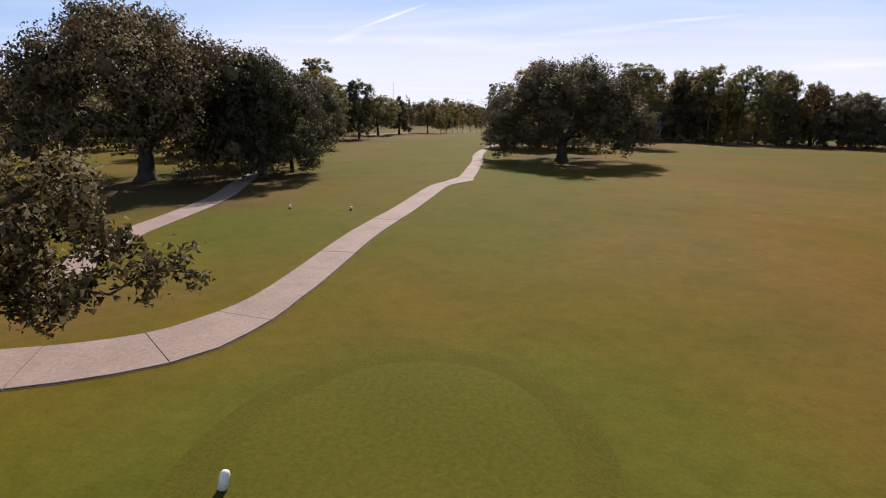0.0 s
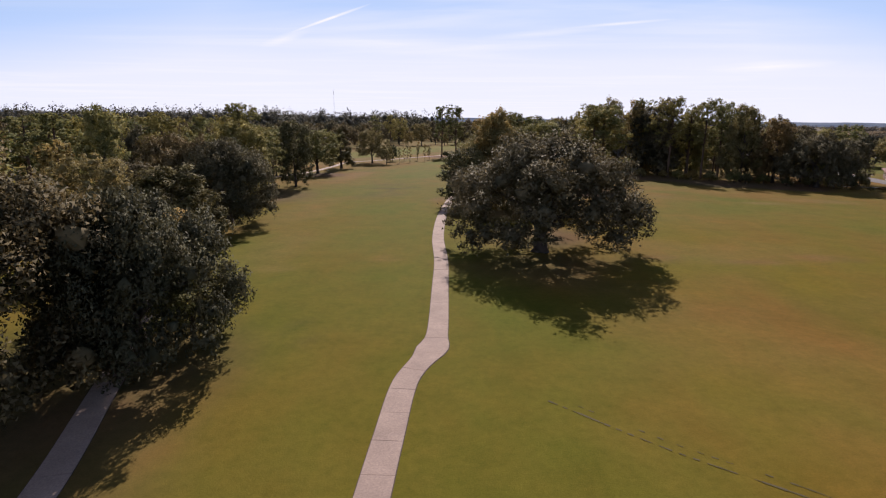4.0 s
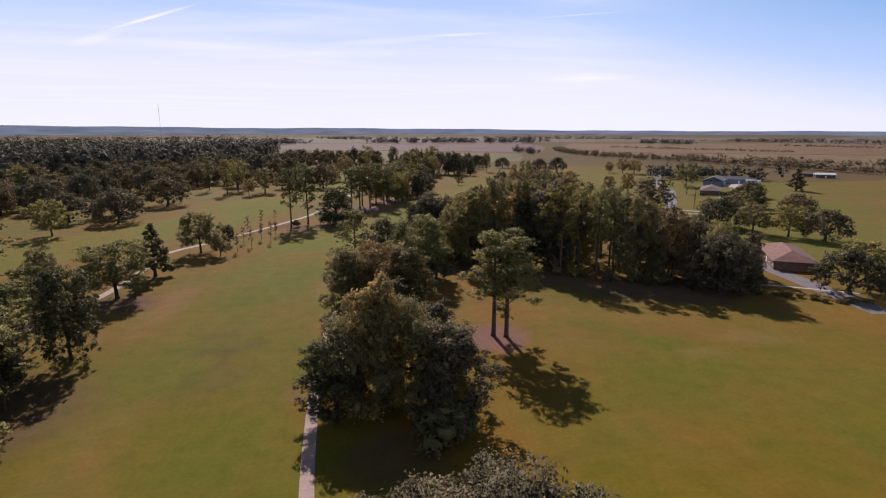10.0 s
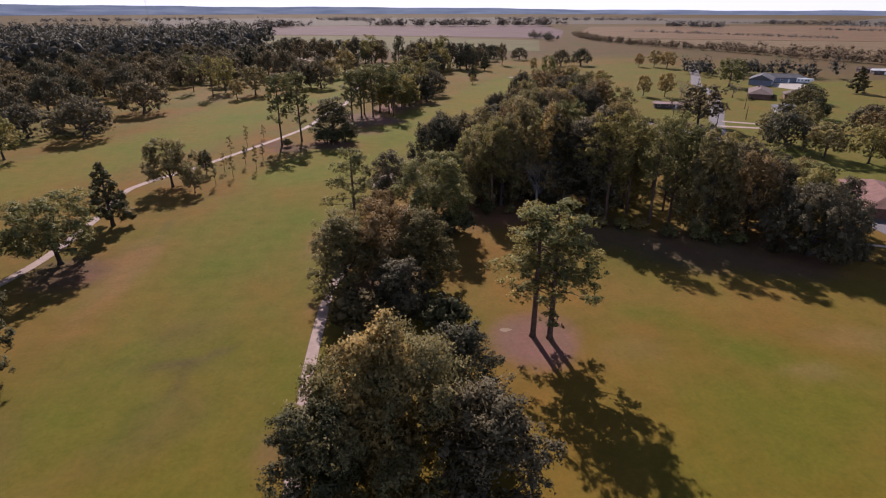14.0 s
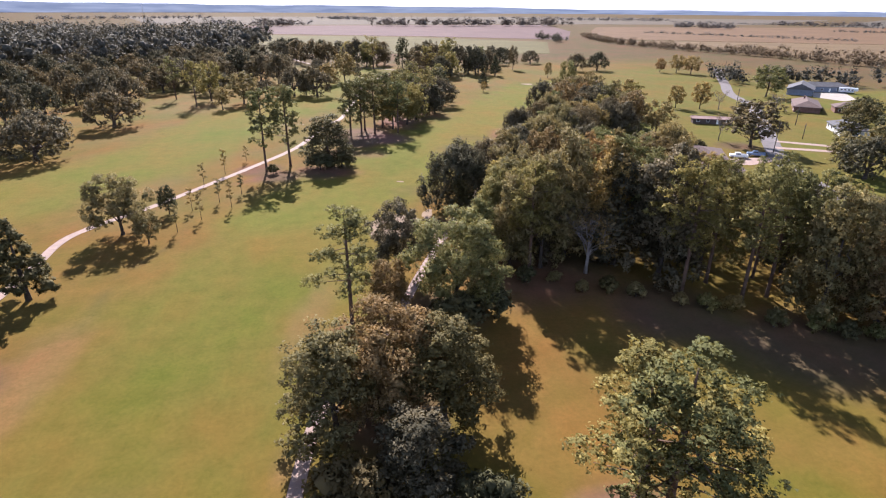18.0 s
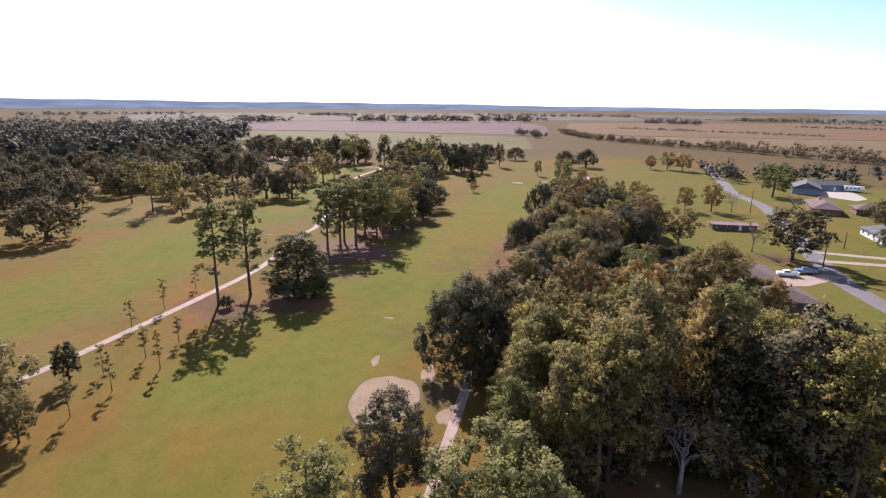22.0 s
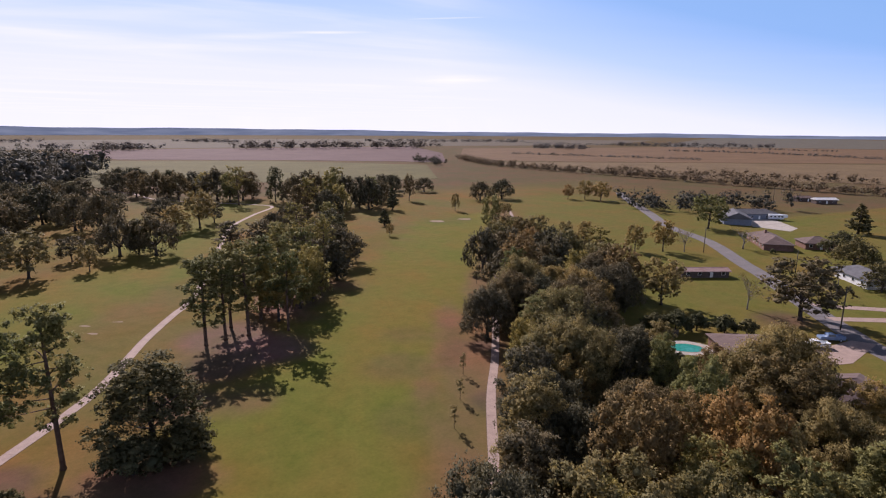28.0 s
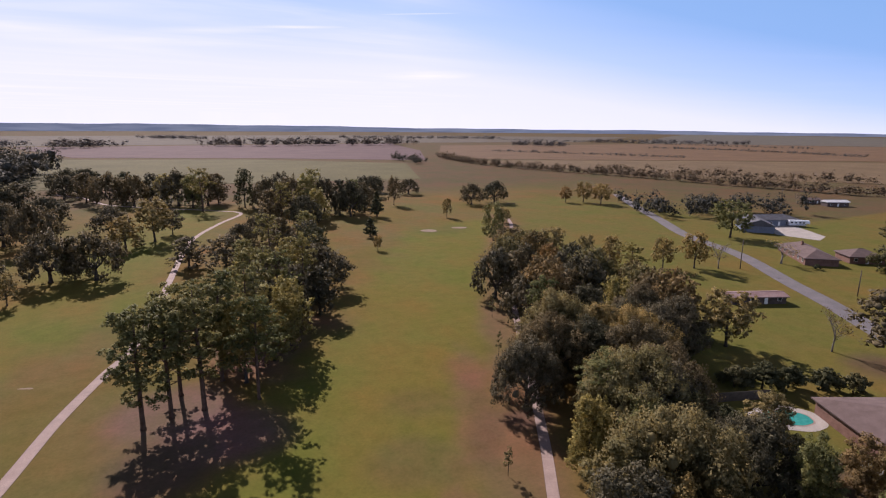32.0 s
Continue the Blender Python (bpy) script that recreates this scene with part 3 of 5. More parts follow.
strip("road", ROAD, 6.2, 0.03, ASPHALT, "grey asphalt lane between lawns and houses", "road")


# ---- trees ----
def leaf_mesh(name, seed, lobes, count, size, material, core=0.5, up=0.25, flat=1.0, tufts=12, tuft=(0.24, 0.44), spread=(0.5, 1.1)):
    """A crown of many small leaves in uneven tufts, which sit over and within lobes (x, y, z, radius)."""
    r = np.random.RandomState(seed)
    lob = np.array(lobes, float)

    def unit(v):
        return v / np.linalg.norm(v, axis=1)[:, None]

    home = np.repeat(np.arange(len(lob)), tufts)
    td = r.normal(size=(len(home), 3))
    td[:, 2] += up
    td = unit(td)
    tc = lob[home, :3] + td * (lob[home, 3] * r.uniform(*spread, len(home)))[:, None] * (1, 1, flat)
    tr = lob[home, 3] * r.uniform(*tuft, len(home))
    pick = r.choice(len(home), count, p=tr**2 / (tr**2).sum())
    e = unit(r.normal(size=(count, 3)) + td[pick] * 0.5 + (0, 0, 0.15))
    reach = np.where(r.uniform(size=count) < 0.88, r.uniform(0.3, 1.1, count), r.uniform(0.9, 1.7, count))
    c = tc[pick] + e * (tr[pick] * reach)[:, None]
    c[:, 2] = np.maximum(c[:, 2], 0.08)
    soft = unit(e * 0.4 + td[pick] * 0.55 + r.normal(scale=0.24, size=e.shape) + (0, 0, 0.32))
    nrm = unit(e + r.normal(scale=0.8, size=e.shape) + (0, 0, 0.2))
    a = unit(np.cross(nrm, r.normal(size=e.shape)))
    b = np.cross(nrm, a)
    s = size * r.uniform(0.55, 1.4, count)[:, None]
    wd = s * r.uniform(0.32, 0.6, count)[:, None]
    tris = np.stack([c + a * s * 0.7, c - a * s * 0.5 + b * wd, c - a * s * 0.5 - b * wd], 1)
    verts = [tris.reshape(-1, 3)]
    faces = np.arange(count * 3).reshape(-1, 3).tolist()
    base = count * 3
    if core:
        bm = bmesh.new()
        bmesh.ops.create_icosphere(bm, subdivisions=1, radius=1)
        iv = np.array([v.co for v in bm.verts])
        bf = [[v.index for v in f.verts] for f in bm.faces]
        bm.free()
        for x, y, z, q in lob:
            jig = iv * (q * core * r.uniform(0.4, 1.0, len(iv)))[:, None] * (1, 1, flat) + (x, y, z)
            jig[:, 2] = np.maximum(jig[:, 2], 0.05)
            verts.append(jig)
            faces += [[base + i for i in f] for f in bf]
            base += len(iv)
    v = np.concatenate(verts)
    me = bpy.data.meshes.new(name)
    me.from_pydata(v.tolist(), [], faces)
    me.materials.append(material)
    me.update()
    # leaves take their light as soft masses, along the tuft that they sit on
    vn = np.concatenate([np.repeat(soft, 3, 0), np.zeros((len(v) - 3 * count, 3))])
    if len(v) > 3 * count:
        cn = np.zeros(len(v) * 3)
        me.vertices.foreach_get("normal", cn)
        vn[3 * count :] = cn.reshape(-1, 3)[3 * count :]
    me.normals_split_custom_set_from_vertices(vn.tolist())
    return me


def limb_run(r, start, end, rad, bend=0.12, n=5):
    s, e = Vector(start), Vector(end)
    pts = []
    for i in range(n):
        t = i / (n - 1)
        p = s.lerp(e, t)
        if 0 < i:
            p += Vector((r.uniform(-1, 1), r.uniform(-1, 1), r.uniform(-0.3, 1.0))) * (e - s).length * bend * math.sin(t * 3.1)
        pts.append(p)
    return pts, [rad * (1 - 0.8 * i / (n - 1)) for i in range(n)]


def make_tree(kind, seed, leaf, close):
    """One tree of a kind with its trunk, limbs and crown; H and W are its height and width."""
    r = random.Random(seed * 17 + len(kind))
    lobes, limbs = [], []
    bark, name = BARK, "broadleaf_tree"
    if kind == "oak":
        H, W, name = 15.0, 24.0, "live_oak_tree"
        trunk = ([(0, 0, -0.1), (0.1, 0, 0.5), (0.15, 0.1, 1.6), (0.2, 0.2, 3.0), (0.1, 0.2, 4.2)], [1.15, 0.8, 0.66, 0.62, 0.5])
        for k in range(7):
            a = k * 0.9 + r.uniform(-0.3, 0.3)
            q = r.uniform(5.5, 9)
            end = (math.cos(a) * q, math.sin(a) * q, r.uniform(5.5, 9.5))
            limbs.append(limb_run(r, (0.1, 0.15, r.uniform(2.4, 3.8)), end, 0.36, 0.12, 6))
            lobes.append((*end, r.uniform(2.4, 3.2)))
        for k in range(26):
            a, q = k * 2.4 + r.uniform(-0.4, 0.4), 10.4 * math.sqrt((k + 0.6) / 26) * r.uniform(0.85, 1.06)
            top = 12.9 * math.sqrt(max(0.05, 1 - (q / 11.8) ** 2))
            lobes.append((math.cos(a) * q, math.sin(a) * q, max(3.8, top * r.uniform(0.78, 0.98)), r.uniform(1.9, 2.9)))
        for k in range(7):
            a, q = k * 0.9 + r.uniform(-0.3, 0.3), r.uniform(1.0, 3.8)
            lobes.append((math.cos(a) * q, math.sin(a) * q, r.uniform(10.2, 12.6), r.uniform(2.0, 2.8)))
        # the hanging skirt, open in places
        for k in range(26):
            a, q = k * 0.2417 + r.uniform(-0.1, 0.1), r.uniform(7.0, 10.8)
            if math.sin(2 * a + seed) + 0.7 * math.sin(5 * a + seed * 2.3) > 0.95:
                continue
            lobes.append((math.cos(a) * q, math.sin(a) * q, r.uniform(2.2, 5.2), r.uniform(1.3, 2.2)))
        count, size, core, flat, up = 18000, 0.42, 0.3, 0.85, 0.2
    elif kind == "round":
        H, W = 14.0, 12.0
        trunk = ([(0, 0, -0.1), (0.05, 0, 0.6), (0.1, 0.1, 3), (0, 0.2, 6), (0.1, 0.1, 9)], [0.45, 0.3, 0.26, 0.2, 0.1])
        for k in range(5):
            a, q = k * 1.26 + r.uniform(-0.3, 0.3), r.uniform(2.6, 4.0)
            end = (math.cos(a) * q, math.sin(a) * q, r.uniform(5.5, 10))
            limbs.append(limb_run(r, (0.05, 0.1, r.uniform(2.6, 5)), end, 0.15))
        for k in range(34):
            t = (k + 0.5) / 34
            z = 3.4 + 9.8 * t
            q = 5.0 * math.sqrt(max(0.02, 1 - ((z - 7.2) / 6.6) ** 2)) * r.uniform(0.6, 1.08)
            a = k * 2.4 + r.uniform(-0.5, 0.5)
            lobes.append((math.cos(a) * q, math.sin(a) * q, z, r.uniform(1.1, 1.8)))
        lobes.append((0, 0, 7.6, 3.0))
        count, size, core, flat, up = 9500, 0.34, 0.3, 0.9, 0.25
    elif kind == "full":
        H, W = 14.0, 11.0
        trunk = ([(0, 0, -0.1), (0.05, 0, 0.6), (0.1, 0.1, 3), (0, 0.2, 6), (0.1, 0.1, 9)], [0.4, 0.28, 0.24, 0.18, 0.1])
        for k in range(4):
            a, q = k * 1.57 + r.uniform(-0.3, 0.3), r.uniform(2.0, 3.4)
            limbs.append(limb_run(r, (0.05, 0.1, r.uniform(2.6, 5)), (math.cos(a) * q, math.sin(a) * q, r.uniform(5.5, 10)), 0.14))
        for k in range(36):
            t = (k + 0.5) / 36
            z = 1.5 + 11.8 * t
            q = (4.3 - 2.9 * max(0, t - 0.5) / 0.5) * r.uniform(0.4, 1.08)
            a = k * 2.4 + r.uniform(-0.5, 0.5)
            lobes.append((math.cos(a) * q, math.sin(a) * q, z, r.uniform(1.05, 1.7)))
        lobes.append((0, 0, 6.6, 2.8))
        count, size, core, flat, up = 9500, 0.34, 0.22, 0.95, 0.3
    elif kind in ("pine", "park_pine"):
        H, W, bark, name = 21.0, 9.6, PINE_BARK, "pine_tree"
        lean = r.uniform(-0.5, 0.5)
        trunk = ([(0, 0, -0.1), (0.02, 0, 0.5), (lean * 0.2, 0, 6), (lean * 0.5, 0.1, 12), (lean * 0.8, 0.2, 17), (lean, 0.2, 20)], [0.38, 0.28, 0.24, 0.19, 0.12, 0.04])
        start = 0.4 if kind == "pine" else 0.28
        side = r.uniform(0, 6.28)
        for k in range(25):
            t = (k / 24) ** 0.9
            z = 20.2 * (start + (0.97 - start) * t) + r.uniform(-0.5, 0.5)
            a = k * 2.4 + r.uniform(-0.6, 0.6)
            q = (1.6 + 2.9 * math.sin(min(1, 0.2 + 1.1 * t) * 2.6)) * r.uniform(0.55, 1.1) * (1 + 0.22 * math.cos(a - side))
            root = Vector((lean * z / 20, 0.1, z - 0.5))
            end = Vector((math.cos(a) * q + lean * z / 20, math.sin(a) * q, z + r.uniform(-0.3, 1.0)))
            if k < 17:
                limbs.append(limb_run(r, root, end, 0.085, 0.08, 4))
            lobes.append((*end, r.uniform(0.7, 1.2)))
            for f in (0.72, 0.42) if k > 2 else (0.75,):
                p = root.lerp(end, f)
                lobes.append((p.x + r.uniform(-0.7, 0.7), p.y + r.uniform(-0.7, 0.7), p.z + r.uniform(-0.1, 0.7), r.uniform(0.65, 1.1)))
        lobes.append((lean, 0.2, 20.3, 0.8))
        count, size, core, flat, up = 8600, 0.3, 0.0, 0.85, 0.45
    elif kind == "cone":
        H, W, name = 14.0, 7.0, "conical_evergreen_tree"
        trunk = ([(0, 0, -0.1), (0, 0, 1.5), (0, 0, 6), (0, 0, 12)], [0.4, 0.3, 0.2, 0.06])
        for k in range(22):
            t = k / 21
            q, a = 2.5 * (1 - t) ** 0.7 * r.uniform(0.75, 1.1), k * 2.4
            lobes.append((math.cos(a) * q, math.sin(a) * q, 2.2 + 11 * t, 1.35 - 0.75 * t))
        count, size, core, flat, up = 7000, 0.32, 0.5, 1.0, 0.1
    elif kind == "sapling":
        H, W, name = 6.0, 2.0, "staked_sapling"
        trunk = ([(0, 0, -0.05), (0.02, 0, 1.5), (0, 0.04, 3.5), (0.03, 0, 5.8)], [0.06, 0.05, 0.035, 0.01])
        for k in range(9):
            z, a, q = 2.0 + 3.6 * k / 8, k * 2.4, r.uniform(0.35, 0.8) * (1 - 0.06 * k)
            end = (math.cos(a) * q, math.sin(a) * q, z + 0.2)
            limbs.append(limb_run(r, (0, 0, z - 0.3), end, 0.02, 0.05, 3))
            lobes.append((*end, r.uniform(0.25, 0.45)))
        count, size, core, flat, up = 700, 0.2, 0.0, 1.0, 0.2
    elif kind == "bare":
        H, W, bark, name = 11.0, 9.0, PALE_BARK, "leafless_tree"
        trunk = ([(0, 0, -0.1), (0.05, 0, 1.5), (0.1, 0.1, 3.2), (0, 0.1, 5)], [0.3, 0.22, 0.19, 0.14])
        for k in range(14):
            a, q, z = k * 2.4, r.uniform(1.8, 4.2), r.uniform(5, 10.5)
            end = Vector((math.cos(a) * q, math.sin(a) * q, z))
            limbs.append(limb_run(r, (0.05, 0.08, r.uniform(2.2, 4.8)), end, 0.07, 0.1, 5))
            for j in range(11):
                fork = end * r.uniform(0.55, 1.0)
                fork.z = 3.6 + (z - 3.6) * (fork.x / end.x)
                tip = fork + Vector((r.uniform(-1, 1), r.uniform(-1, 1), r.uniform(-0.2, 1.2))) * 1.6
                limbs.append(limb_run(r, fork, tip, 0.024, 0.12, 4))
            lobes.append((*end, r.uniform(0.8, 1.4)))
        count, size, core, flat, up = 800, 0.2, 0.0, 1.0, 0.2
    else:
        H, W, name = 3.0, 4.0, "shrub"
        trunk = ([(0, 0, -0.05), (0.03, 0, 0.6), (0, 0.05, 1.4)], [0.12, 0.09, 0.05])
        for k in range(11):
            a, q = k * 2.4, 1.35 * math.sqrt((k + 0.4) / 11)
            lobes.append((math.cos(a) * q, math.sin(a) * q, max(0.55, 2.3 - q * q * 0.75) * r.uniform(0.85, 1.1), r.uniform(0.5, 0.8)))
        count, size, core, flat, up = 2400, 0.2, 0.5, 0.9, 0.2
    if close == 2:
        count, size = int(count * {"oak": 3.8, "round": 3.0, "full": 2.8, "pine": 2.0, "park_pine": 2.0, "shrub": 1.8}.get(kind, 1)), size * {"oak": 0.52, "round": 0.56, "full": 0.58, "pine": 0.56, "park_pine": 0.56, "shrub": 0.72}.get(kind, 1)
    elif close == 1:
        count, size = int(count * {"oak": 2.5, "pine": 1.7, "park_pine": 1.7}.get(kind, 2.2)), size * {"oak": 0.58, "pine": 0.68, "park_pine": 0.68}.get(kind, 0.62)
    else:
        count, size = int(count * {"oak": 0.3, "round": 0.42, "full": 0.4, "pine": 0.42, "park_pine": 0.45}.get(kind, 0.6)), size * {"oak": 1.3, "round": 1.2, "full": 1.2, "pine": 1.2, "park_pine": 1.15}.get(kind, 1.2)
    tree = new(name)
    child("trunk", tube_mesh("trunk", [trunk], bark, 9), tree)
    if kind in ("oak", "round", "full", "pine", "park_pine", "bare"):
        step = 12 if kind == "bare" else 1
        for i in range(0, len(limbs), step):
            child("limb", tube_mesh("limb", limbs[i : i + step], bark, 5), tree)
    elif limbs:
        child("limb", tube_mesh("limb", limbs, bark, 4), tree)
    bunches = (7, 12, 18)[close] if kind == "oak" else (3, 5, 7)[close] if "pine" in kind else (6, 10, 13)[close]
    child("crown", leaf_mesh("crown", seed, lobes, count, size, leaf, core * 1.75, up, flat, int(bunches * 1.5), (0.24, 0.42), (0.5, 1.04)), tree)
    return tree, H, W


LEAVES = {"oak": OAK_LEAF, "green": GREEN_LEAF, "olive": OLIVE_LEAF, "rust": RUST_LEAF, "pine": PINE_LEAF, "dark": DARK_LEAF}
WORDS = {"oak": "dark grey-green", "green": "fresh green", "olive": "olive green", "rust": "rusty brown", "pine": "blue-green", "dark": "very dark green"}
KINDS = {"oak": ("spreading live oak", "oak tree"), "round": ("round-crowned tree", "tree"), "full": ("bushy tree", "tree"), "pine": ("tall pine", "pine tree"), "park_pine": ("low-branched pine", "pine tree"), "cone": ("conical evergreen", "evergreen tree"),
         "sapling": ("slender young tree", "sapling"), "bare": ("nearly leafless tree", "tree"), "shrub": ("rounded shrub", "shrub")}
NEAR = [(-45, -40), (70, -40), (125, 140), (130, 300), (60, 340), (-20, 300), (-60, 180), (-60, 60)]
NEAREST = [(-44, -40), (46, -40), (44, 135), (34, 160), (60, 168), (92, 160), (86, 196), (56, 202), (16, 194), (0, 182), (-6, 120), (-38, 80)]
FIRST = {}
turn_of = random.Random(5)


def inside(x, y, poly):
    hit = False
    for (ax, ay), (bx, by) in zip(poly, poly[1:] + poly[:1]):
        if (ay > y) != (by > y) and x < (bx - ax) * (y - ay) / (by - ay) + ax:
            hit = not hit
    return hit


def plant(kind, leaf, x, y, h, w, where, variant=None, turn=None, group=""):
    variants = {"oak": 3, "round": 3, "full": 3, "pine": 4, "park_pine": 3, "cone": 1, "sapling": 2, "bare": 2, "shrub": 2}[kind]
    v = turn_of.randrange(variants) if variant is None else variant
    close = 2 if inside(x, y, NEAREST) else 1 if inside(x, y, NEAR) else 0
    key = (kind, leaf, v, close)
    angle = turn_of.uniform(0, 6.28) if turn is None else turn
    if key not in FIRST:
        tree, H, W = make_tree(kind, 11 + v * 7, LEAVES[leaf], close)
        FIRST[key] = [tree, H, W, None]
    tree, H, W, used = FIRST[key]
    s = Vector((w / W, w / W, h / H))
    place = Matrix.Translation((x, y, 0)) @ Matrix.Rotation(angle, 4, "Z")
    if used is None:
        tree.matrix_basis = place @ Matrix.Diagonal((*s, 1))
        FIRST[key][3] = s
        ob = tree
    else:
        ob = copy_thing(tree, place @ Matrix.Diagonal((s.x / used.x, s.y / used.y, s.z / used.z, 1)))
    words, category = KINDS[kind]
    return tagged(ob, f"{WORDS[leaf]} {words} {where}", category, group)


# beside the first tee and the cart path
plant("oak", "oak", -30.1, 16.8, 16.5, 25, "shading the tee path", 0, 0.4)
plant("oak", "oak", -21.0, 22.5, 13.5, 15, "shading the tee path", 1, 2.0)
plant("round", "olive", -43.6, 51.7, 12.8, 12, "at the fairway's edge")
plant("oak", "oak", -37.0, 75, 15.2, 17, "at the fairway's edge", 1)
plant("oak", "oak", 11.6, 60.0, 16.2, 28, "beside the cart path", 2, 1.0)
plant("oak", "olive", 8.5, 105.0, 16.5, 23, "over the cart path", 0, 3.0)
plant("full", "olive", 7.0, 103.0, 18.5, 14, "over the cart path", 1)
plant("full", "oak", 16.5, 99.0, 13, 14, "over the cart path", 0)
plant("full", "dark", 1.0, 102, 11.5, 12, "over the cart path", 2)
plant("full", "oak", 17.5, 112, 12, 12, "over the cart path", 1)
plant("shrub", "olive", 14.0, 91.5, 6, 10, "over the cart path", 1)
plant("full", "oak", -46, 64, 11, 13, "at the fairway's edge")
plant("full", "dark", -36, 55.5, 11, 15, "at the fairway's edge")
plant("round", "olive", -28.3, 36.8, 8.8, 12.5, "at the fairway's edge")
plant("full", "green", -20.5, 29, 6.5, 9.5, "at the fairway's edge")
plant("oak", "oak", -52, 84, 15, 19, "at the fairway's edge")
plant("full", "dark", -43.5, 131, 17, 12, "at the fairway's edge")
plant("pine", "pine", -45.7, 114, 15, 10, "at the fairway's edge")
plant("full", "olive", -50, 120, 12, 12, "at the fairway's edge")
plant("pine", "pine", -47.8, 107, 20.5, 13, "at the fairway's edge")
plant("round", "green", -48.0, 169.5, 14.0, 18, "beside a path")
plant("cone", "dark", -44.8, 189.8, 15.1, 9.5, "beside a path")
plant("round", "olive", -38.4, 218.8, 13.2, 14, "beside a path")
plant("round", "olive", -31.4, 212.1, 7.7, 6, "beside a path")
plant("round", "dark", -31.5, 230.7, 6.9, 5, "beside a path")
for x, y, h in ((-27, 218, 6.5), (-26.6, 232.2, 5.8), (-23.3, 225.3, 6.4), (-27.6, 253.9, 6.4), (-21.1, 237.7, 6.3), (-23.5, 264.8, 7.5), (-17.4, 232.2, 7.4), (-16.4, 243.8, 5.5), (-19, 279.1, 5.1)):
    plant("sapling", "olive", x, y, h, 2.4, "in a planted row", group="saplings by the path")
for x, y, h in ((62.3, 274.2, 4.4), (56.8, 264.8, 4.2), (51.4, 256.4, 4.2), (75.2, 294.2, 5.4), (84.7, 310.2, 5.6), (97.3, 332.2, 6)):
    plant("sapling", "olive", x, y, h, 1.9, "in a planted row", group="saplings by the fairway")
plant("pine", "pine", -11.6, 265.0, 24.7, 12, "beside a path")
plant("park_pine", "pine", -4.8, 270.1, 25.0, 13, "beside a path", 2)
plant("shrub", "dark", -9.5, 262, 3.2, 4.5, "under the pines")
plant("shrub", "dark", 4.5, 264.5, 6, 10, "under a dark tree")
plant("shrub", "dark", 11.0, 266, 6, 9, "under a dark tree")
plant("full", "dark", 7.1, 268.5, 15.0, 18.5, "on the fairway's edge")
# twin pines and the clump over the cart path
plant("pine", "pine", 32.1, 126.5, 20.4, 15.5, "in a bare patch of grass", 0, 0.3)
plant("park_pine", "pine", 34.4, 125.4, 21.4, 15.5, "in a bare patch of grass", 1, 1.8)
plant("full", "olive", 5.6, 145.5, 14.4, 15, "over the cart path", 0)
plant("round", "rust", 12.5, 149, 14.5, 16, "over the cart path", 1)
plant("full", "dark", 18.5, 146.5, 14, 14, "over the cart path", 2)
plant("full", "oak", 13.5, 136.5, 9.5, 13, "beside the cart path", 1)
plant("shrub", "rust", 7.0, 134, 6.5, 12, "beside the cart path", 0)
plant("shrub", "dark", 19.5, 131, 6, 9, "beside the cart path", 1)
plant("round", "green", 26.0, 172.5, 17.0, 17.5, "beside the cart path", 0)
plant("shrub", "dark", 24.0, 166, 7, 11, "beside the cart path")
plant("shrub", "dark", 30.0, 170, 6.5, 10, "beside the cart path")
plant("park_pine", "pine", 8.7, 171.5, 19.5, 12, "beside the cart path", 2)
plant("round", "rust", 14.5, 172, 10, 8, "beside the cart path", 1)
plant("round", "oak", 18.0, 187.5, 14.2, 11.5, "beside the cart path", 2)
plant("bare", "rust", 53.0, 181, 14, 12.5, "at the wood's edge")
plant("oak", "oak", 97, 143.5, 15.5, 21, "at the wood's edge")
plant("oak", "oak", 38.0, 220.5, 18, 21, "over the cart path", 1)
for k, l, x, y, h, w in (("full", "dark", 36.5, 214, 10, 10), ("full", "olive", 46, 207, 15.5, 13), ("full", "green", 40, 199, 14, 12), ("round", "olive", 51, 219, 16, 14), ("full", "oak", 47, 229, 15, 13), ("full", "olive", 56, 240, 15, 13), ("full", "oak", 63, 252, 14, 12), ("full", "green", 35, 191, 12, 10)):
    plant(k, l, x, y, h, w, "between path and wood")
plant("oak", "oak", 106.8, 345, 16, 15, "over the cart path")
plant("oak", "oak", 76.5, 289, 13.6, 14, "over the cart path")
plant("round", "rust", 108, 325, 17, 14, "at the wood's edge")
plant("oak", "olive", 84, 271, 17, 21, "in the woodland strip")
plant("oak", "olive", 74, 256, 17, 20, "in the woodland strip")
plant("oak", "olive", 95, 303, 16, 19, "in the woodland strip")
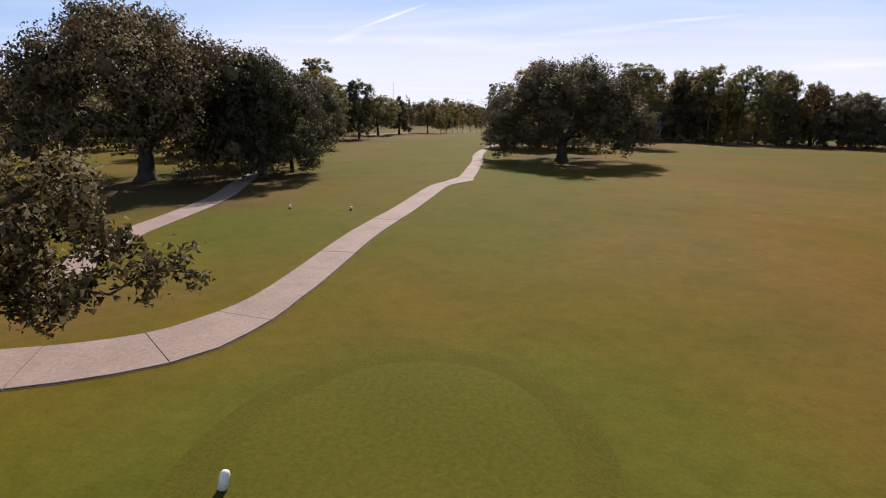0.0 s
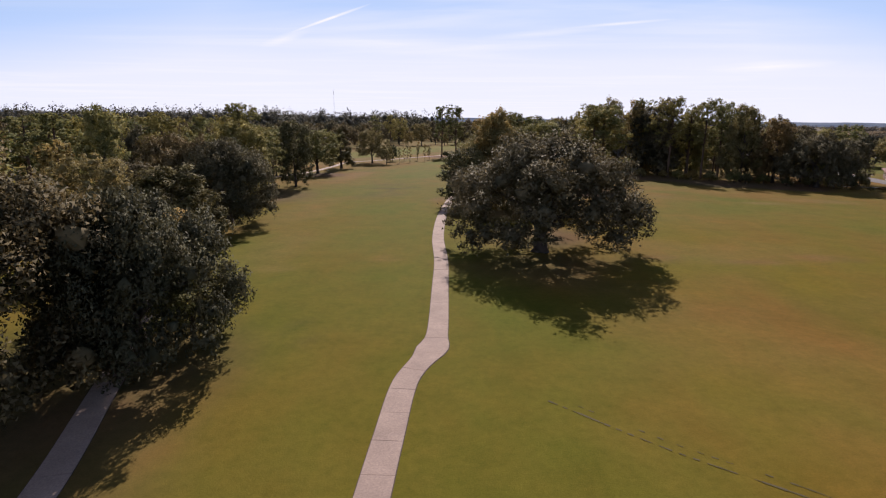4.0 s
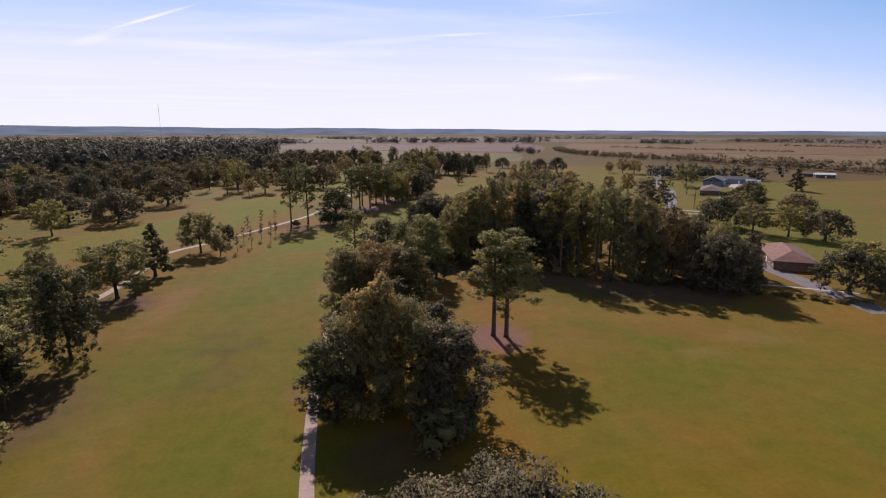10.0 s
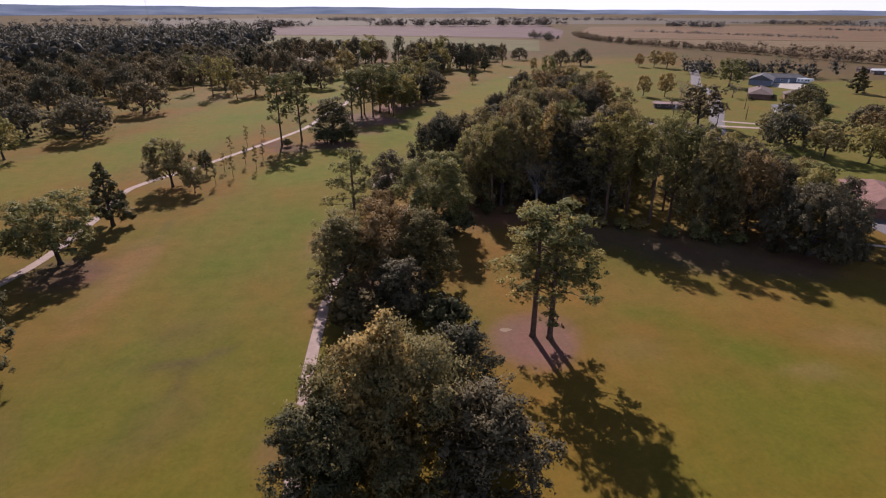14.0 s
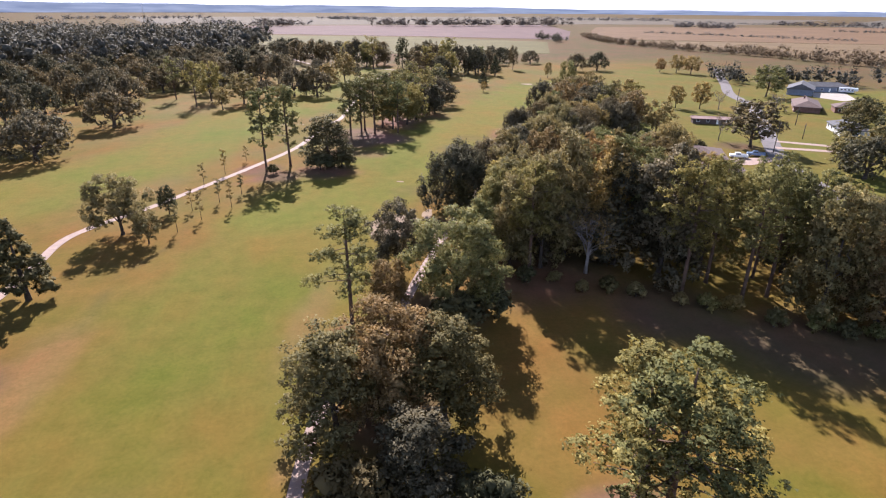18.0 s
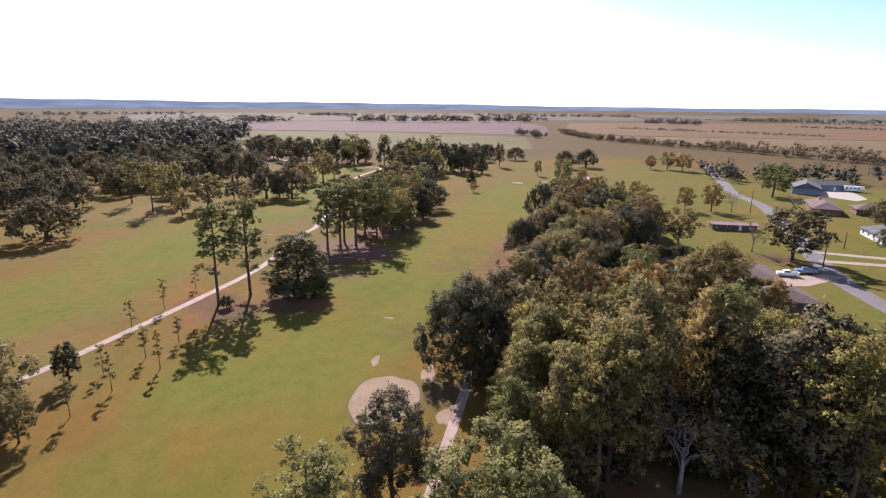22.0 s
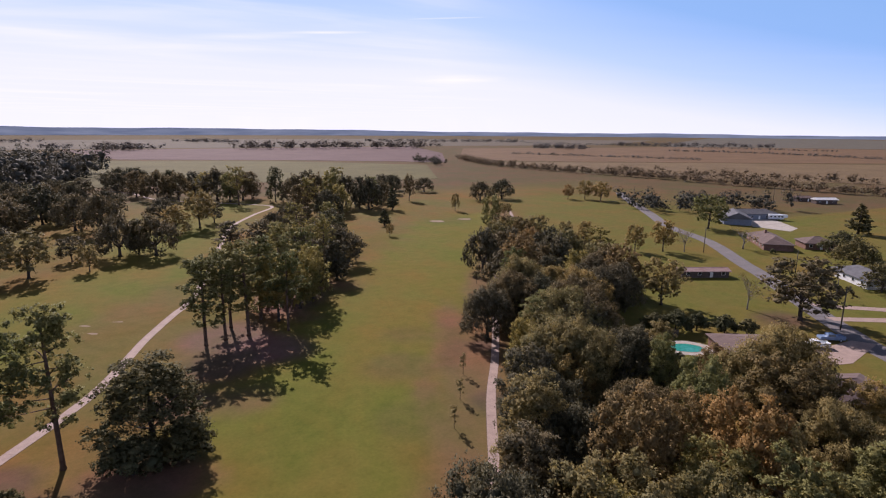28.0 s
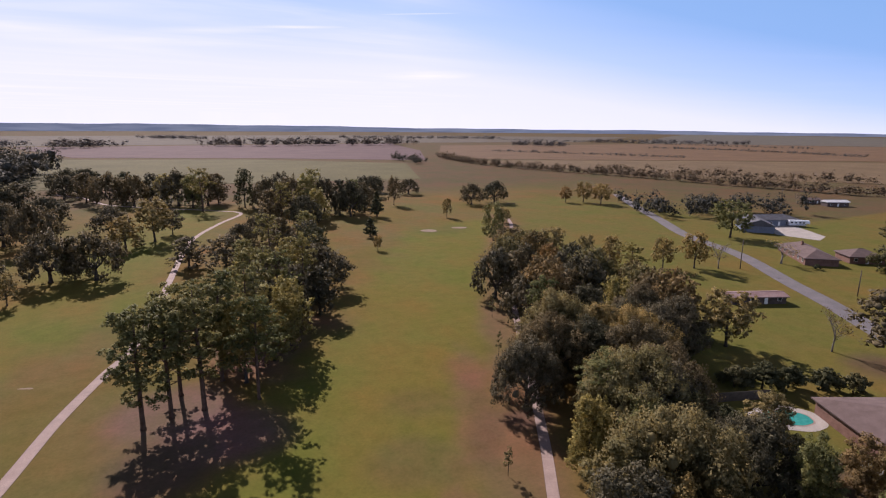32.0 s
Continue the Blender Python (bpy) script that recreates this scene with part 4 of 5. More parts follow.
# the belt between the two fairways
for k, l, x, y, h, w in (("park_pine", "pine", 16.3, 312, 21, 14), ("park_pine", "pine", 20.6, 313.8, 21.5, 13), ("park_pine", "pine", 25.8, 314.4, 23, 15), ("park_pine", "pine", 22.5, 322, 21, 13), ("pine", "pine", 30, 325, 22, 13), ("round", "green", 34, 322, 17, 13),
                         ("pine", "pine", 37, 337, 20, 11), ("oak", "oak", 44, 345, 15, 15), ("round", "green", 41, 330, 16, 12), ("oak", "oak", 52, 358, 15, 16), ("pine", "pine", 47, 352, 19, 11), ("oak", "oak", 65, 377, 14.5, 19),
                         ("pine", "pine", 57, 368, 20, 11), ("round", "green", 58, 383, 15, 13), ("oak", "oak", 50, 375, 15, 16), ("oak", "oak", 62, 396, 14, 18), ("round", "dark", 70, 404, 15, 12), ("full", "green", 31, 334, 15, 12), ("pine", "pine", 35, 314, 20, 11), ("full", "green", 46, 337, 16, 12), ("full", "oak", 58, 355, 13, 13), ("pine", "pine", 40, 350, 21, 12),
                         ("full", "oak", 31, 424, 11, 15), ("full", "oak", 42, 414, 12, 15), ("full", "green", 46, 396, 14, 13), ("oak", "oak", 62, 458, 14, 14), ("full", "oak", 65, 432, 14, 15), ("full", "green", 78, 446, 14, 13), ("pine", "pine", 58, 420, 18, 11), ("full", "oak", 72, 420, 14, 14), ("oak", "oak", 52, 444, 12, 14)):
    plant(k, l, x, y, h, w, "in the belt between fairways")
# beyond the second fairway
for k, l, x, y, h, w in (("round", "green", -51, 412, 19.8, 15), ("round", "olive", -41, 382, 10.3, 9), ("round", "olive", -33, 398, 15.9, 18), ("round", "oak", -23.9, 419.5, 9.4, 11), ("round", "olive", -16.3, 400.5, 9.4, 8),
                         ("oak", "oak", -8.8, 422, 17, 19), ("oak", "oak", 3.7, 419, 16.5, 19), ("full", "dark", -2.5, 424, 14, 14), ("round", "olive", 21.6, 478, 18.5, 18), ("oak", "oak", -32.6, 493, 18.6, 20), ("oak", "oak", -20.4, 479, 19.6, 20),
                         ("oak", "oak", -78, 346, 16, 24), ("oak", "oak", -92, 312, 14, 22), ("oak", "oak", -107, 298, 14, 22), ("oak", "oak", -85, 292, 15, 22), ("round", "green", -99, 262, 14, 14), ("oak", "oak", -55, 440, 15, 22),
                         ("oak", "oak", -80, 468, 16, 22), ("oak", "oak", -60, 500, 16, 24), ("pine", "pine", -70, 420, 22, 11), ("oak", "oak", 5, 500, 14, 18), ("full", "olive", 11, 465, 13, 16), ("round", "oak", 29, 492, 11.5, 11), ("full", "oak", -50, 519, 20, 22), ("full", "oak", -39, 584, 18, 19), ("oak", "oak", -23, 540, 16, 22), ("pine", "pine", -55, 394, 22, 11)):
    plant(k, l, x, y, h, w, "beyond the second fairway")
for k, l, x, y, h, w in (("oak", "oak", -31, 700, 18, 26), ("oak", "oak", -18, 685, 20, 27), ("oak", "oak", -28, 655, 18, 22), ("full", "oak", -14, 632, 19, 20), ("oak", "oak", 0, 607, 21, 26), ("full", "dark", 8, 628, 19, 18),
                         ("oak", "oak", 13, 601, 20, 22), ("full", "oak", 24, 615, 18, 20), ("full", "green", 31, 600, 19, 18), ("oak", "oak", 37, 590, 23, 26), ("full", "green", 44, 578, 20, 18), ("pine", "pine", 48, 560, 25, 15), ("oak", "oak", 53, 585, 20, 22),
                         ("full", "oak", 60, 592, 19, 17), ("full", "dark", 72, 566, 23, 15), ("oak", "oak", 83, 552, 20, 22), ("full", "oak", 88, 542, 22, 16), ("oak", "oak", 92, 532, 22, 21), ("full", "green", 98, 519, 23, 17), ("pine", "pine", 104, 530, 25, 14),
                         ("oak", "oak", 109, 525, 21, 19), ("full", "oak", 114, 512, 20, 15), ("oak", "oak", 118, 506, 21, 19), ("full", "green", 124, 520, 19, 16), ("oak", "oak", 136, 538, 17, 18), ("full", "oak", 145, 560, 17, 16), ("oak", "oak", 158, 580, 15, 18),
                         ("round", "oak", 157, 537, 18, 10), ("oak", "oak", 170, 606, 14, 18), ("oak", "oak", 189, 585, 12.5, 18), ("full", "oak", 73, 494, 18, 16), ("oak", "oak", 88, 488, 17, 18), ("pine", "pine", 80, 502, 21, 13), ("full", "green", 97, 496, 17, 14)):
    plant(k, l, x, y, h, w, "in the far tree line")
for k, l, x, y, h, w in (("cone", "dark", 131, 500, 14.4, 9), ("cone", "dark", 107, 447, 9, 7.5), ("round", "olive", 164, 480, 10.9, 6), ("round", "olive", 100, 420, 6, 4)):
    plant(k, l, x, y, h, w, "near the putting green")
for k, l, x, y, h, w in (("oak", "oak", 203, 519, 15, 17), ("oak", "oak", 222, 521, 15, 19), ("round", "green", 146.7, 407, 18.4, 11.9), ("round", "olive", 182, 452, 7.4, 8.8), ("round", "rust", 265, 501, 10.5, 9.3), ("round", "olive", 276, 496, 13.5, 12), ("round", "olive", 281, 485, 13.2, 15)):
    plant(k, l, x, y, h, w, "beyond the putting green")
# gardens and lane
for k, l, x, y, h, w in (("round", "olive", 179.7, 348, 11.2, 9), ("round", "olive", 190, 343, 13.2, 10.6), ("round", "green", 254, 374, 17, 19), ("bare", "olive", 225, 333, 9.5, 12), ("bare", "rust", 197.6, 339, 9.2, 8), ("bare", "rust", 152.8, 278, 10.6, 7),
                         ("round", "olive", 134.2, 291, 13.5, 13.5), ("round", "oak", 157, 266, 17, 21), ("cone", "dark", 307, 333, 14.9, 13), ("oak", "dark", 250, 308, 10, 18), ("oak", "dark", 236, 296, 10, 16), ("oak", "olive", 103, 238, 13, 17), ("round", "rust", 101, 247, 9, 9),
                         ("oak", "oak", 162, 224, 13, 18), ("full", "dark", 206, 272, 9, 13), ("full", "dark", 220, 270, 9, 13), ("round", "olive", 164, 209, 12, 14), ("round", "green", 172, 200, 12, 14), ("oak", "oak", 178, 190, 13, 18), ("oak", "oak", 126, 134, 12, 18), ("round", "green", 140, 142, 11, 14), ("round", "olive", 185, 240, 12, 14), ("round", "rust", 200, 225, 11, 13), ("oak", "oak", 215, 240, 12, 18), ("round", "olive", 165, 234, 11, 14)):
    plant(k, l, x, y, h, w, "in a garden by the lane")
plant("full", "olive", 101, 260.5, 9.5, 10, "beside the pool")
for k, l, x, y, h, w in (("oak", "olive", 104, 237, 16.5, 19), ("round", "rust", 96, 231, 14, 14), ("oak", "olive", 93, 221, 12.5, 15), ("round", "olive", 109, 226, 10, 10), ("full", "green", 86, 212, 12, 11)):
    plant(k, l, x, y, h, w, "before a brick house")
for x, y, s in ((117, 277, 7), (121, 274, 8), (126, 272, 7), (131, 268, 7), (135, 265, 6), (104, 258, 5), (102, 268, 6), (236, 330, 4), (242, 325, 4), (228, 322, 3)):
    plant("shrub", "dark", x, y, s * 0.7, s, "in a garden by the lane")


def scatter(poly, gap, seed, tries=4000):
    """Places in a polygon, no two nearer than gap."""
    r = random.Random(seed)
    xs, ys = [p[0] for p in poly], [p[1] for p in poly]
    got = []
    for _ in range(tries):
        x, y = r.uniform(min(xs), max(xs)), r.uniform(min(ys), max(ys))
        if inside(x, y, poly) and all((x - a) ** 2 + (y - b) ** 2 > gap * gap for a, b in got):
            got.append((x, y))
    return got


def along(line, gap, spread, seed):
    r = random.Random(seed)
    return [(x + r.uniform(-spread, spread), y + r.uniform(-spread, spread)) for x, y in curve_through(line, gap)]


WOOD = [(42, 184), (57, 175), (72, 165), (86, 154), (100, 147), (114, 150), (116, 162), (103, 182), (92, 200), (84, 222), (84, 240), (91, 255), (99, 271), (105, 286), (120, 288), (138, 306), (148, 328), (152, 356), (151, 382), (140, 390), (128, 374), (108, 342), (84, 290), (68, 262), (52, 234), (42, 210), (40, 195)]
wood_of = random.Random(9)
for x, y, h in ((42, 182, 22), (66, 170, 25), (80, 166, 22), (85, 171, 21), (73, 173, 23), (62, 186, 25)):
    plant("pine", "pine", x, y, h, h * 0.5, "at the wood's edge")
for x, y, h in ((45.5, 185, 22.5), (52, 189, 24), (59, 185, 23), (40, 187, 18)):
    plant("full", "olive", x, y, h, h * 0.62, "at the wood's edge")
for x, y in scatter(WOOD, 7.0, 3):
    if abs(x - 50) < 9 and y < 190:
        continue
    k, l = wood_of.choice((("round", "olive"), ("full", "green"), ("full", "olive"), ("pine", "pine"), ("full", "oak"), ("round", "green"), ("full", "olive"), ("pine", "pine")))
    if y < 202:
        k, l = wood_of.choice((("pine", "pine"), ("park_pine", "pine"), ("full", "green"), ("pine", "pine"), ("round", "olive"), ("full", "oak"), ("park_pine", "green")))
    if wood_of.random() < 0.06:
        k, l = "round", "rust"
    h = wood_of.uniform(11, 18)
    if y < 202:
        k = "full" if k == "round" else k
        h = wood_of.uniform(20, 26) if "pine" in k else wood_of.uniform(19, 24)
        h *= (1 - 0.4 * max(0.0, min(1.0, (x - 78) / 30))) * (1 - 0.35 * max(0.0, min(1.0, (y - 178) / 18)))
    elif y > 228:
        if wood_of.random() < 0.15:
            continue
        k, h = ("oak" if wood_of.random() < 0.55 else k), wood_of.uniform(11.5, 15.5)
        l = {"oak": wood_of.choice(("oak", "olive", "oak"))}.get(k, l)
    elif "pine" in k:
        h = wood_of.uniform(16, 20)
    plant(k, l, x, y, h, {"pine": wood_of.uniform(9, 12.5), "park_pine": wood_of.uniform(10, 13), "oak": h * wood_of.uniform(1.0, 1.3)}.get(k, h * wood_of.uniform(0.66, 0.9)), "in the woodland strip")
for x, y in along([(42, 181), (57, 171), (72, 161), (86, 150), (100, 143), (116, 148)], 5, 1.5, 31):
    h = wood_of.uniform(2, 4)
    plant("shrub", wood_of.choice(("dark", "olive", "green")), x, y, h, h * 1.3, "at the woodland's edge")
for x, y in along([(100, 141), (106, 137.5), (112, 133.5), (118, 129), (126, 125)], 2.6, 1.2, 41):
    plant("shrub", wood_of.choice(("rust", "olive")), x, y, wood_of.uniform(0.9, 1.6), wood_of.uniform(2.2, 3.4), "on a weedy bank")
LEFT_WOOD = [(-47, 70), (-44, 110), (-52, 150), (-60, 165), (-85, 150), (-100, 90), (-70, 50)]
for x, y in scatter(LEFT_WOOD, 12.5, 4):
    k, l = wood_of.choice((("pine", "pine"), ("full", "green"), ("full", "olive"), ("oak", "oak")))
    plant(k, l, x, y, wood_of.uniform(13, 19), wood_of.uniform(9, 14), "in fairway woodland")
for x, y in scatter([(-300, 60), (-115, 60), (-120, 200), (-130, 260), (-160, 400), (-330, 400)], 17, 6) + scatter([(-115, 100), (-115, 200), (-80, 190), (-80, 160)], 15, 7):
    k, l = wood_of.choice((("pine", "pine"), ("round", "green"), ("oak", "oak"), ("oak", "oak")))
    plant(k, l, x, y, wood_of.uniform(14, 20), wood_of.uniform(12, 18), "in open woodland")
for x, y in scatter([(-70, 455), (-130, 330), (-200, 330), (-330, 420), (-300, 560), (-150, 640), (-60, 620), (-30, 540)], 17, 16):
    plant("oak", "oak", x, y, wood_of.uniform(13, 18), wood_of.uniform(15, 21), "in open woodland")


def far_trees(name, places, low, high, seed, label, material=HAZED_FAR_LEAF, wide=1.0):
    """Distant trees, too many to count, as one mesh of leafy lumps."""
    r = np.random.RandomState(seed)
    lobes = []
    for x, y in places:
        h = r.uniform(low, high)
        for k in range(4):
            q = h * r.uniform(0.2, 0.34)
            lobes.append((x + r.normal() * h * 0.2 * wide, y + r.normal() * h * 0.2 * wide, min(h - q * 0.8, h * r.uniform(0.3, 0.8)), q * wide))
        lobes.append((x, y, h * 0.3, h * 0.3 * wide))
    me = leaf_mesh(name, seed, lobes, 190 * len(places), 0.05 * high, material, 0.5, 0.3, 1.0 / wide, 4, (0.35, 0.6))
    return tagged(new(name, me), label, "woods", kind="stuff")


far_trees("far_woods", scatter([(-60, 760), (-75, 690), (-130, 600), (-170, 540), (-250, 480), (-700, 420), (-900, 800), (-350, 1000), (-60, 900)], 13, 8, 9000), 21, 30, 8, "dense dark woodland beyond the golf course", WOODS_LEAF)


far_trees("hedgerow", along([(440, 1010), (410, 840), (428, 715), (450, 640), (465, 550), (480, 490), (496, 425), (550, 330)], 2.3, 5, 9) + along([(470, 680), (520, 606), (572, 542), (608, 477)], 3.5, 4, 27), 4.5, 10.5, 9, "overgrown hedgerow along a field ditch", HEDGE_LEAF, 1.25)
far_trees("hedgerow", along([(330, 880), (350, 905), (345, 980)], 5, 8, 10), 8, 13, 10, "clump of trees at a field corner", WOODS_LEAF)
far_trees("far_woods", along([(300, 480), (290, 455), (275, 425), (330, 425), (350, 400), (305, 440)], 5, 9, 13), 7, 13, 13, "trees round a farmyard", WOODS_LEAF)
far_trees("far_woods", along([(160, 1600), (420, 1580), (640, 1560)], 6, 25, 14) + along([(-150, 1560), (-60, 1600)], 6, 25, 15), 15, 24, 14, "wood lots among distant fields", HAZED_FAR_LEAF, 1.6)
far_trees("far_woods", along([(639, 1161), (803, 837)], 5, 3, 16) + along([(1084, 1163), (1162, 976), (1132, 730)], 5, 4, 17) + along([(1213, 1971), (1362, 1441), (1448, 996)], 7, 6, 18), 3, 7, 16, "low far hedges among fields", HAZED_FAR_LEAF, 1.5)
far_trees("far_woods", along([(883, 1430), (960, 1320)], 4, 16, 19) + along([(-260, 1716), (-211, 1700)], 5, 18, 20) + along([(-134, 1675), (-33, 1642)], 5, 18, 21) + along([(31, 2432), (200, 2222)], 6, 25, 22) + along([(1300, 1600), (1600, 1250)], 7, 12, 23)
          + along([(700, 2300), (1250, 2050)], 8, 20, 24) + along([(-900, 2300), (-400, 2450)], 9, 30, 25), 10, 17, 17, "dense wood lots among distant fields", HAZED_FAR_LEAF, 1.7)


# ---- houses ----
def house(x, y, turn, w, d, h, rise, wall, roof, label, hip=True, eave=0.6, chimney=None, wing=None):
    """A low house: walls, a hipped or gabled roof, windows and a door, its long side along its own x."""
    base = tagged(new("house"), label, "house")
    base.matrix_basis = pose(x, y, 0, 0, 0, turn)
    part("wall", box_mesh(-w / 2, -d / 2, 0, w / 2, d / 2, h), wall, base)
    a, b, e = w / 2 + eave, d / 2 + eave, 0.22
    k = b if hip else 0
    v = [(-a, -b, h), (a, -b, h), (a, b, h), (-a, b, h), (-a, -b, h - e), (a, -b, h - e), (a, b, h - e), (-a, b, h - e), (-a + k, 0, h + rise), (a - k, 0, h + rise)]
    f = [(0, 1, 9, 8), (2, 3, 8, 9), (1, 2, 9), (3, 0, 8), (0, 4, 5, 1), (1, 5, 6, 2), (2, 6, 7, 3), (3, 7, 4, 0), (4, 7, 6, 5)]
    top = child("roof", mesh_of("roof", v, f, roof), base)
    ridge = bmesh.new()
    box(ridge, -a + k, -0.12, h + rise - 0.03, a - k, 0.12, h + rise + 0.05)
    part("ridge_cap", ridge, roof, top)
    if chimney:
        part("chimney", box_mesh(chimney[0] - 0.5, chimney[1] - 0.35, h, chimney[0] + 0.5, chimney[1] + 0.35, h + rise + 1.0, bevel=0.04), BRICK, base)
    n = max(2, int(w / 4))
    for i in range(n):
        cx = -w / 2 + (i + 0.5) * w / n
        for side in (-1, 1):
            ys = side * d / 2
            if i == n // 2 and side < 0:
                part("door", box_mesh(cx - 0.5, min(ys, ys + side * 0.06), 0.1, cx + 0.5, max(ys, ys + side * 0.06), 2.15), WHITE, base)
                continue
            win = part("window", box_mesh(cx - 0.65, min(ys, ys + side * 0.08), 0.9, cx + 0.65, max(ys, ys + side * 0.08), 2.1), WHITE, base)
            q = ys + side * 0.09
            part("pane", box_mesh(cx - 0.56, min(ys, q), 0.98, cx + 0.56, max(ys, q), 2.02), WINDOW_DARK, win)
    return base


house(124.8, 253.2, -28, 18, 15, 2.8, 2.2, BRICK, ROOF_BROWN, "low brown-roofed brick house beside a pool")
house(120, 234.5, -22, 14, 11, 2.7, 2.0, DARK_WALL, ROOF_BROWN, "low dark brick house with a brown shingle roof")
house(138, 166, -122, 24, 11, 2.7, 2.2, BRICK, ROOF_RED, "low red-roofed brick house on a lawn")
house(243, 334, 50, 26, 11, 2.7, 2.4, BRICK, ROOF_BROWN, "low brown-roofed ranch house with a brick chimney", chimney=(3, 1))
house(256, 322, -36, 12, 10, 2.7, 2.2, BRICK, ROOF_BROWN, "wing of a brown-roofed ranch house")
house(284, 382, 45, 20, 13, 3.4, 3.0, BLUE_SIDING, ROOF_GREY, "blue-grey gabled workshop by the lane", hip=False)
house(305, 388, -22, 26, 10, 3.2, 2.2, BLUE_SIDING, ROOF_GREY, "long grey-roofed house behind a gravel yard")
house(214, 281, 60, 18, 10, 2.7, 2.2, SIDING, ROOF_GREY, "grey-roofed house among dark trees")
house(172, 309, -24, 16, 5, 2.3, 0.7, DARK_WALL, TIN_RED, "long open shed with a faded red tin roof", hip=False)


def utility_pole(x, y, h):
    p = tagged(new("utility_pole"), "weathered wooden utility pole with a crossarm", "utility pole", "utility poles along the lane")
    p.matrix_basis = pose(x, y, 0, 0, 0, 30)
    child("pole", tube_mesh("pole", [([(0, 0, -0.2), (0, 0, h * 0.5), (0, 0, h)], [0.17, 0.15, 0.12])], POLE_WOOD, 8), p)
    part("crossarm", box_mesh(-1.1, -0.06, h - 0.9, 1.1, 0.06, h - 0.76, bevel=0.02), POLE_WOOD, p)


for x, y, h in ((204, 335, 10.5), (304, 477, 10), (159.5, 257.5, 11), (205, 298, 8), (186.5, 274, 6), (394, 435, 10)):
    utility_pole(x, y, h)


# ---- cart paths, slab by slab ----
SOIL = plain("dark_soil", (0.0594, 0.0429, 0.0297), (0.099, 0.0726, 0.0528), 1.0, 0.95, 0, 12, 0.5, 0.02)


def slab_path(name, line, width, slab, label, wide=None):
    pts = curve_through(line, slab / 3)
    edge = ribbon(pts, width)
    if wide:
        edge = [(c + (a - c) * wide(c.x, c.y), c + (b - c) * wide(c.x, c.y)) for a, b in edge for c in [(a + b) / 2]]
    verts, faces = [], []
    for a, b in edge:
        c = (a + b) / 2
        a, b = c + (a - c) * 1.06, c + (b - c) * 1.06
        verts += [(a.x, a.y, 0.012), (b.x, b.y, 0.012)]
    for i in range(len(edge) - 1):
        faces.append((2 * i, 2 * i + 2, 2 * i + 3, 2 * i + 1))
    bed = tagged(new(name, mesh_of(name, verts, faces, SOIL)), label, "path", kind="structure")
    r = random.Random(3)
    for i in range(0, len(edge) - 3, 3):
        run = edge[i : i + 4]
        top, low, f = [], [], []
        lift = 0.045 + r.uniform(-0.008, 0.008)
        for k, (a, b) in enumerate(run):
            pull = 0.012 if k in (0, 3) else 0
            way = (run[min(k + 1, 3)][0] - run[max(k - 1, 0)][0]).normalized() * (pull if k == 0 else -pull)
            top += [(a.x + way.x, a.y + way.y, lift), (b.x + way.x, b.y + way.y, lift)]
        low = [(x, y, 0.0) for x, y, z in top]
        for k in range(3):
            o = 2 * k
            f += [(o, o + 1, o + 3, o + 2), (o, o + 2, o + 10, o + 8), (o + 1, o + 9, o + 11, o + 3)]
        f += [(0, 8, 9, 1), (6, 7, 15, 14)]
        child("concrete_slab", mesh_of("concrete_slab", top + low, f, CONCRETE), bed)


slab_path("cart_path", CART_PATH, 1.7, 3.0, "narrow worn concrete cart path along the fairway", lambda x, y: 1.0 + 0.5 * max(0.0, min(1.0, (-14.5 - y) / 4.0)) + 0.45 * math.exp(-((y - 26.5) / 1.6) ** 2))
slab_path("tee_path", TEE_PATH, 1.7, 3.0, "narrow worn concrete path running under oak trees")
slab_path("far_cart_path", FAR_PATH, 2.0, 4.0, "pale concrete cart path beyond the fairway")


# ---- golf course things ----
def disc(name, x, y, rx, ry, turn, z, material, seed, rough=0.1, lift=0.0, n=40):
    """A flat blob with an uneven rim, its middle lifted or sunk."""
    r = random.Random(seed)
    ph = [r.uniform(0, 6.28) for _ in range(3)]
    verts, faces = [(0, 0, z + lift)], []
    for ring, q in enumerate((0.5, 0.85, 1.0)):
        for k in range(n):
            a = 2 * math.pi * k / n
            m = q * (1 + rough * (math.sin(2 * a + ph[0]) + 0.6 * math.sin(3 * a + ph[1]) + 0.3 * math.sin(7 * a + ph[2])))
            verts.append((math.cos(a) * rx * m, math.sin(a) * ry * m, z + lift * (1, 0.8, 0)[ring]))
    for k in range(n):
        j = (k + 1) % n
        faces.append((0, 1 + k, 1 + j))
        for ring in (0, 1):
            o = 1 + ring * n
            faces.append((o + k, o + n + k, o + n + j, o + j))
    ob = new(name, mesh_of(name, verts, faces, material, True))
    ob.matrix_basis = pose(x, y, 0, 0, 0, turn)
    return ob


TEE_GRASS = plain("close_mown_tee", (0.082, 0.079, 0.0105), (0.096, 0.088, 0.0125), 0.25, 0.95, 0, 30, 0.3, 0.02, 0.04)
FRINGE = plain("longer_fringe_grass", (0.078, 0.073, 0.0095), (0.092, 0.083, 0.0115), 0.5, 0.95, 0, 24, 0.5, 0.04, 0.04)
tagged(disc("tee_fringe", 3.9, -23.0, 4.1, 5.6, 0, 0.004, FRINGE, 2, 0.02, 0.1), "ring of longer grass round the tee", "grass", kind="structure")
tagged(disc("tee_box", 3.9, -23.0, 3.6, 5.0, 0, 0.02, TEE_GRASS, 2, 0.02, 0.12), "close-mown round golf tee", "tee", kind="structure")


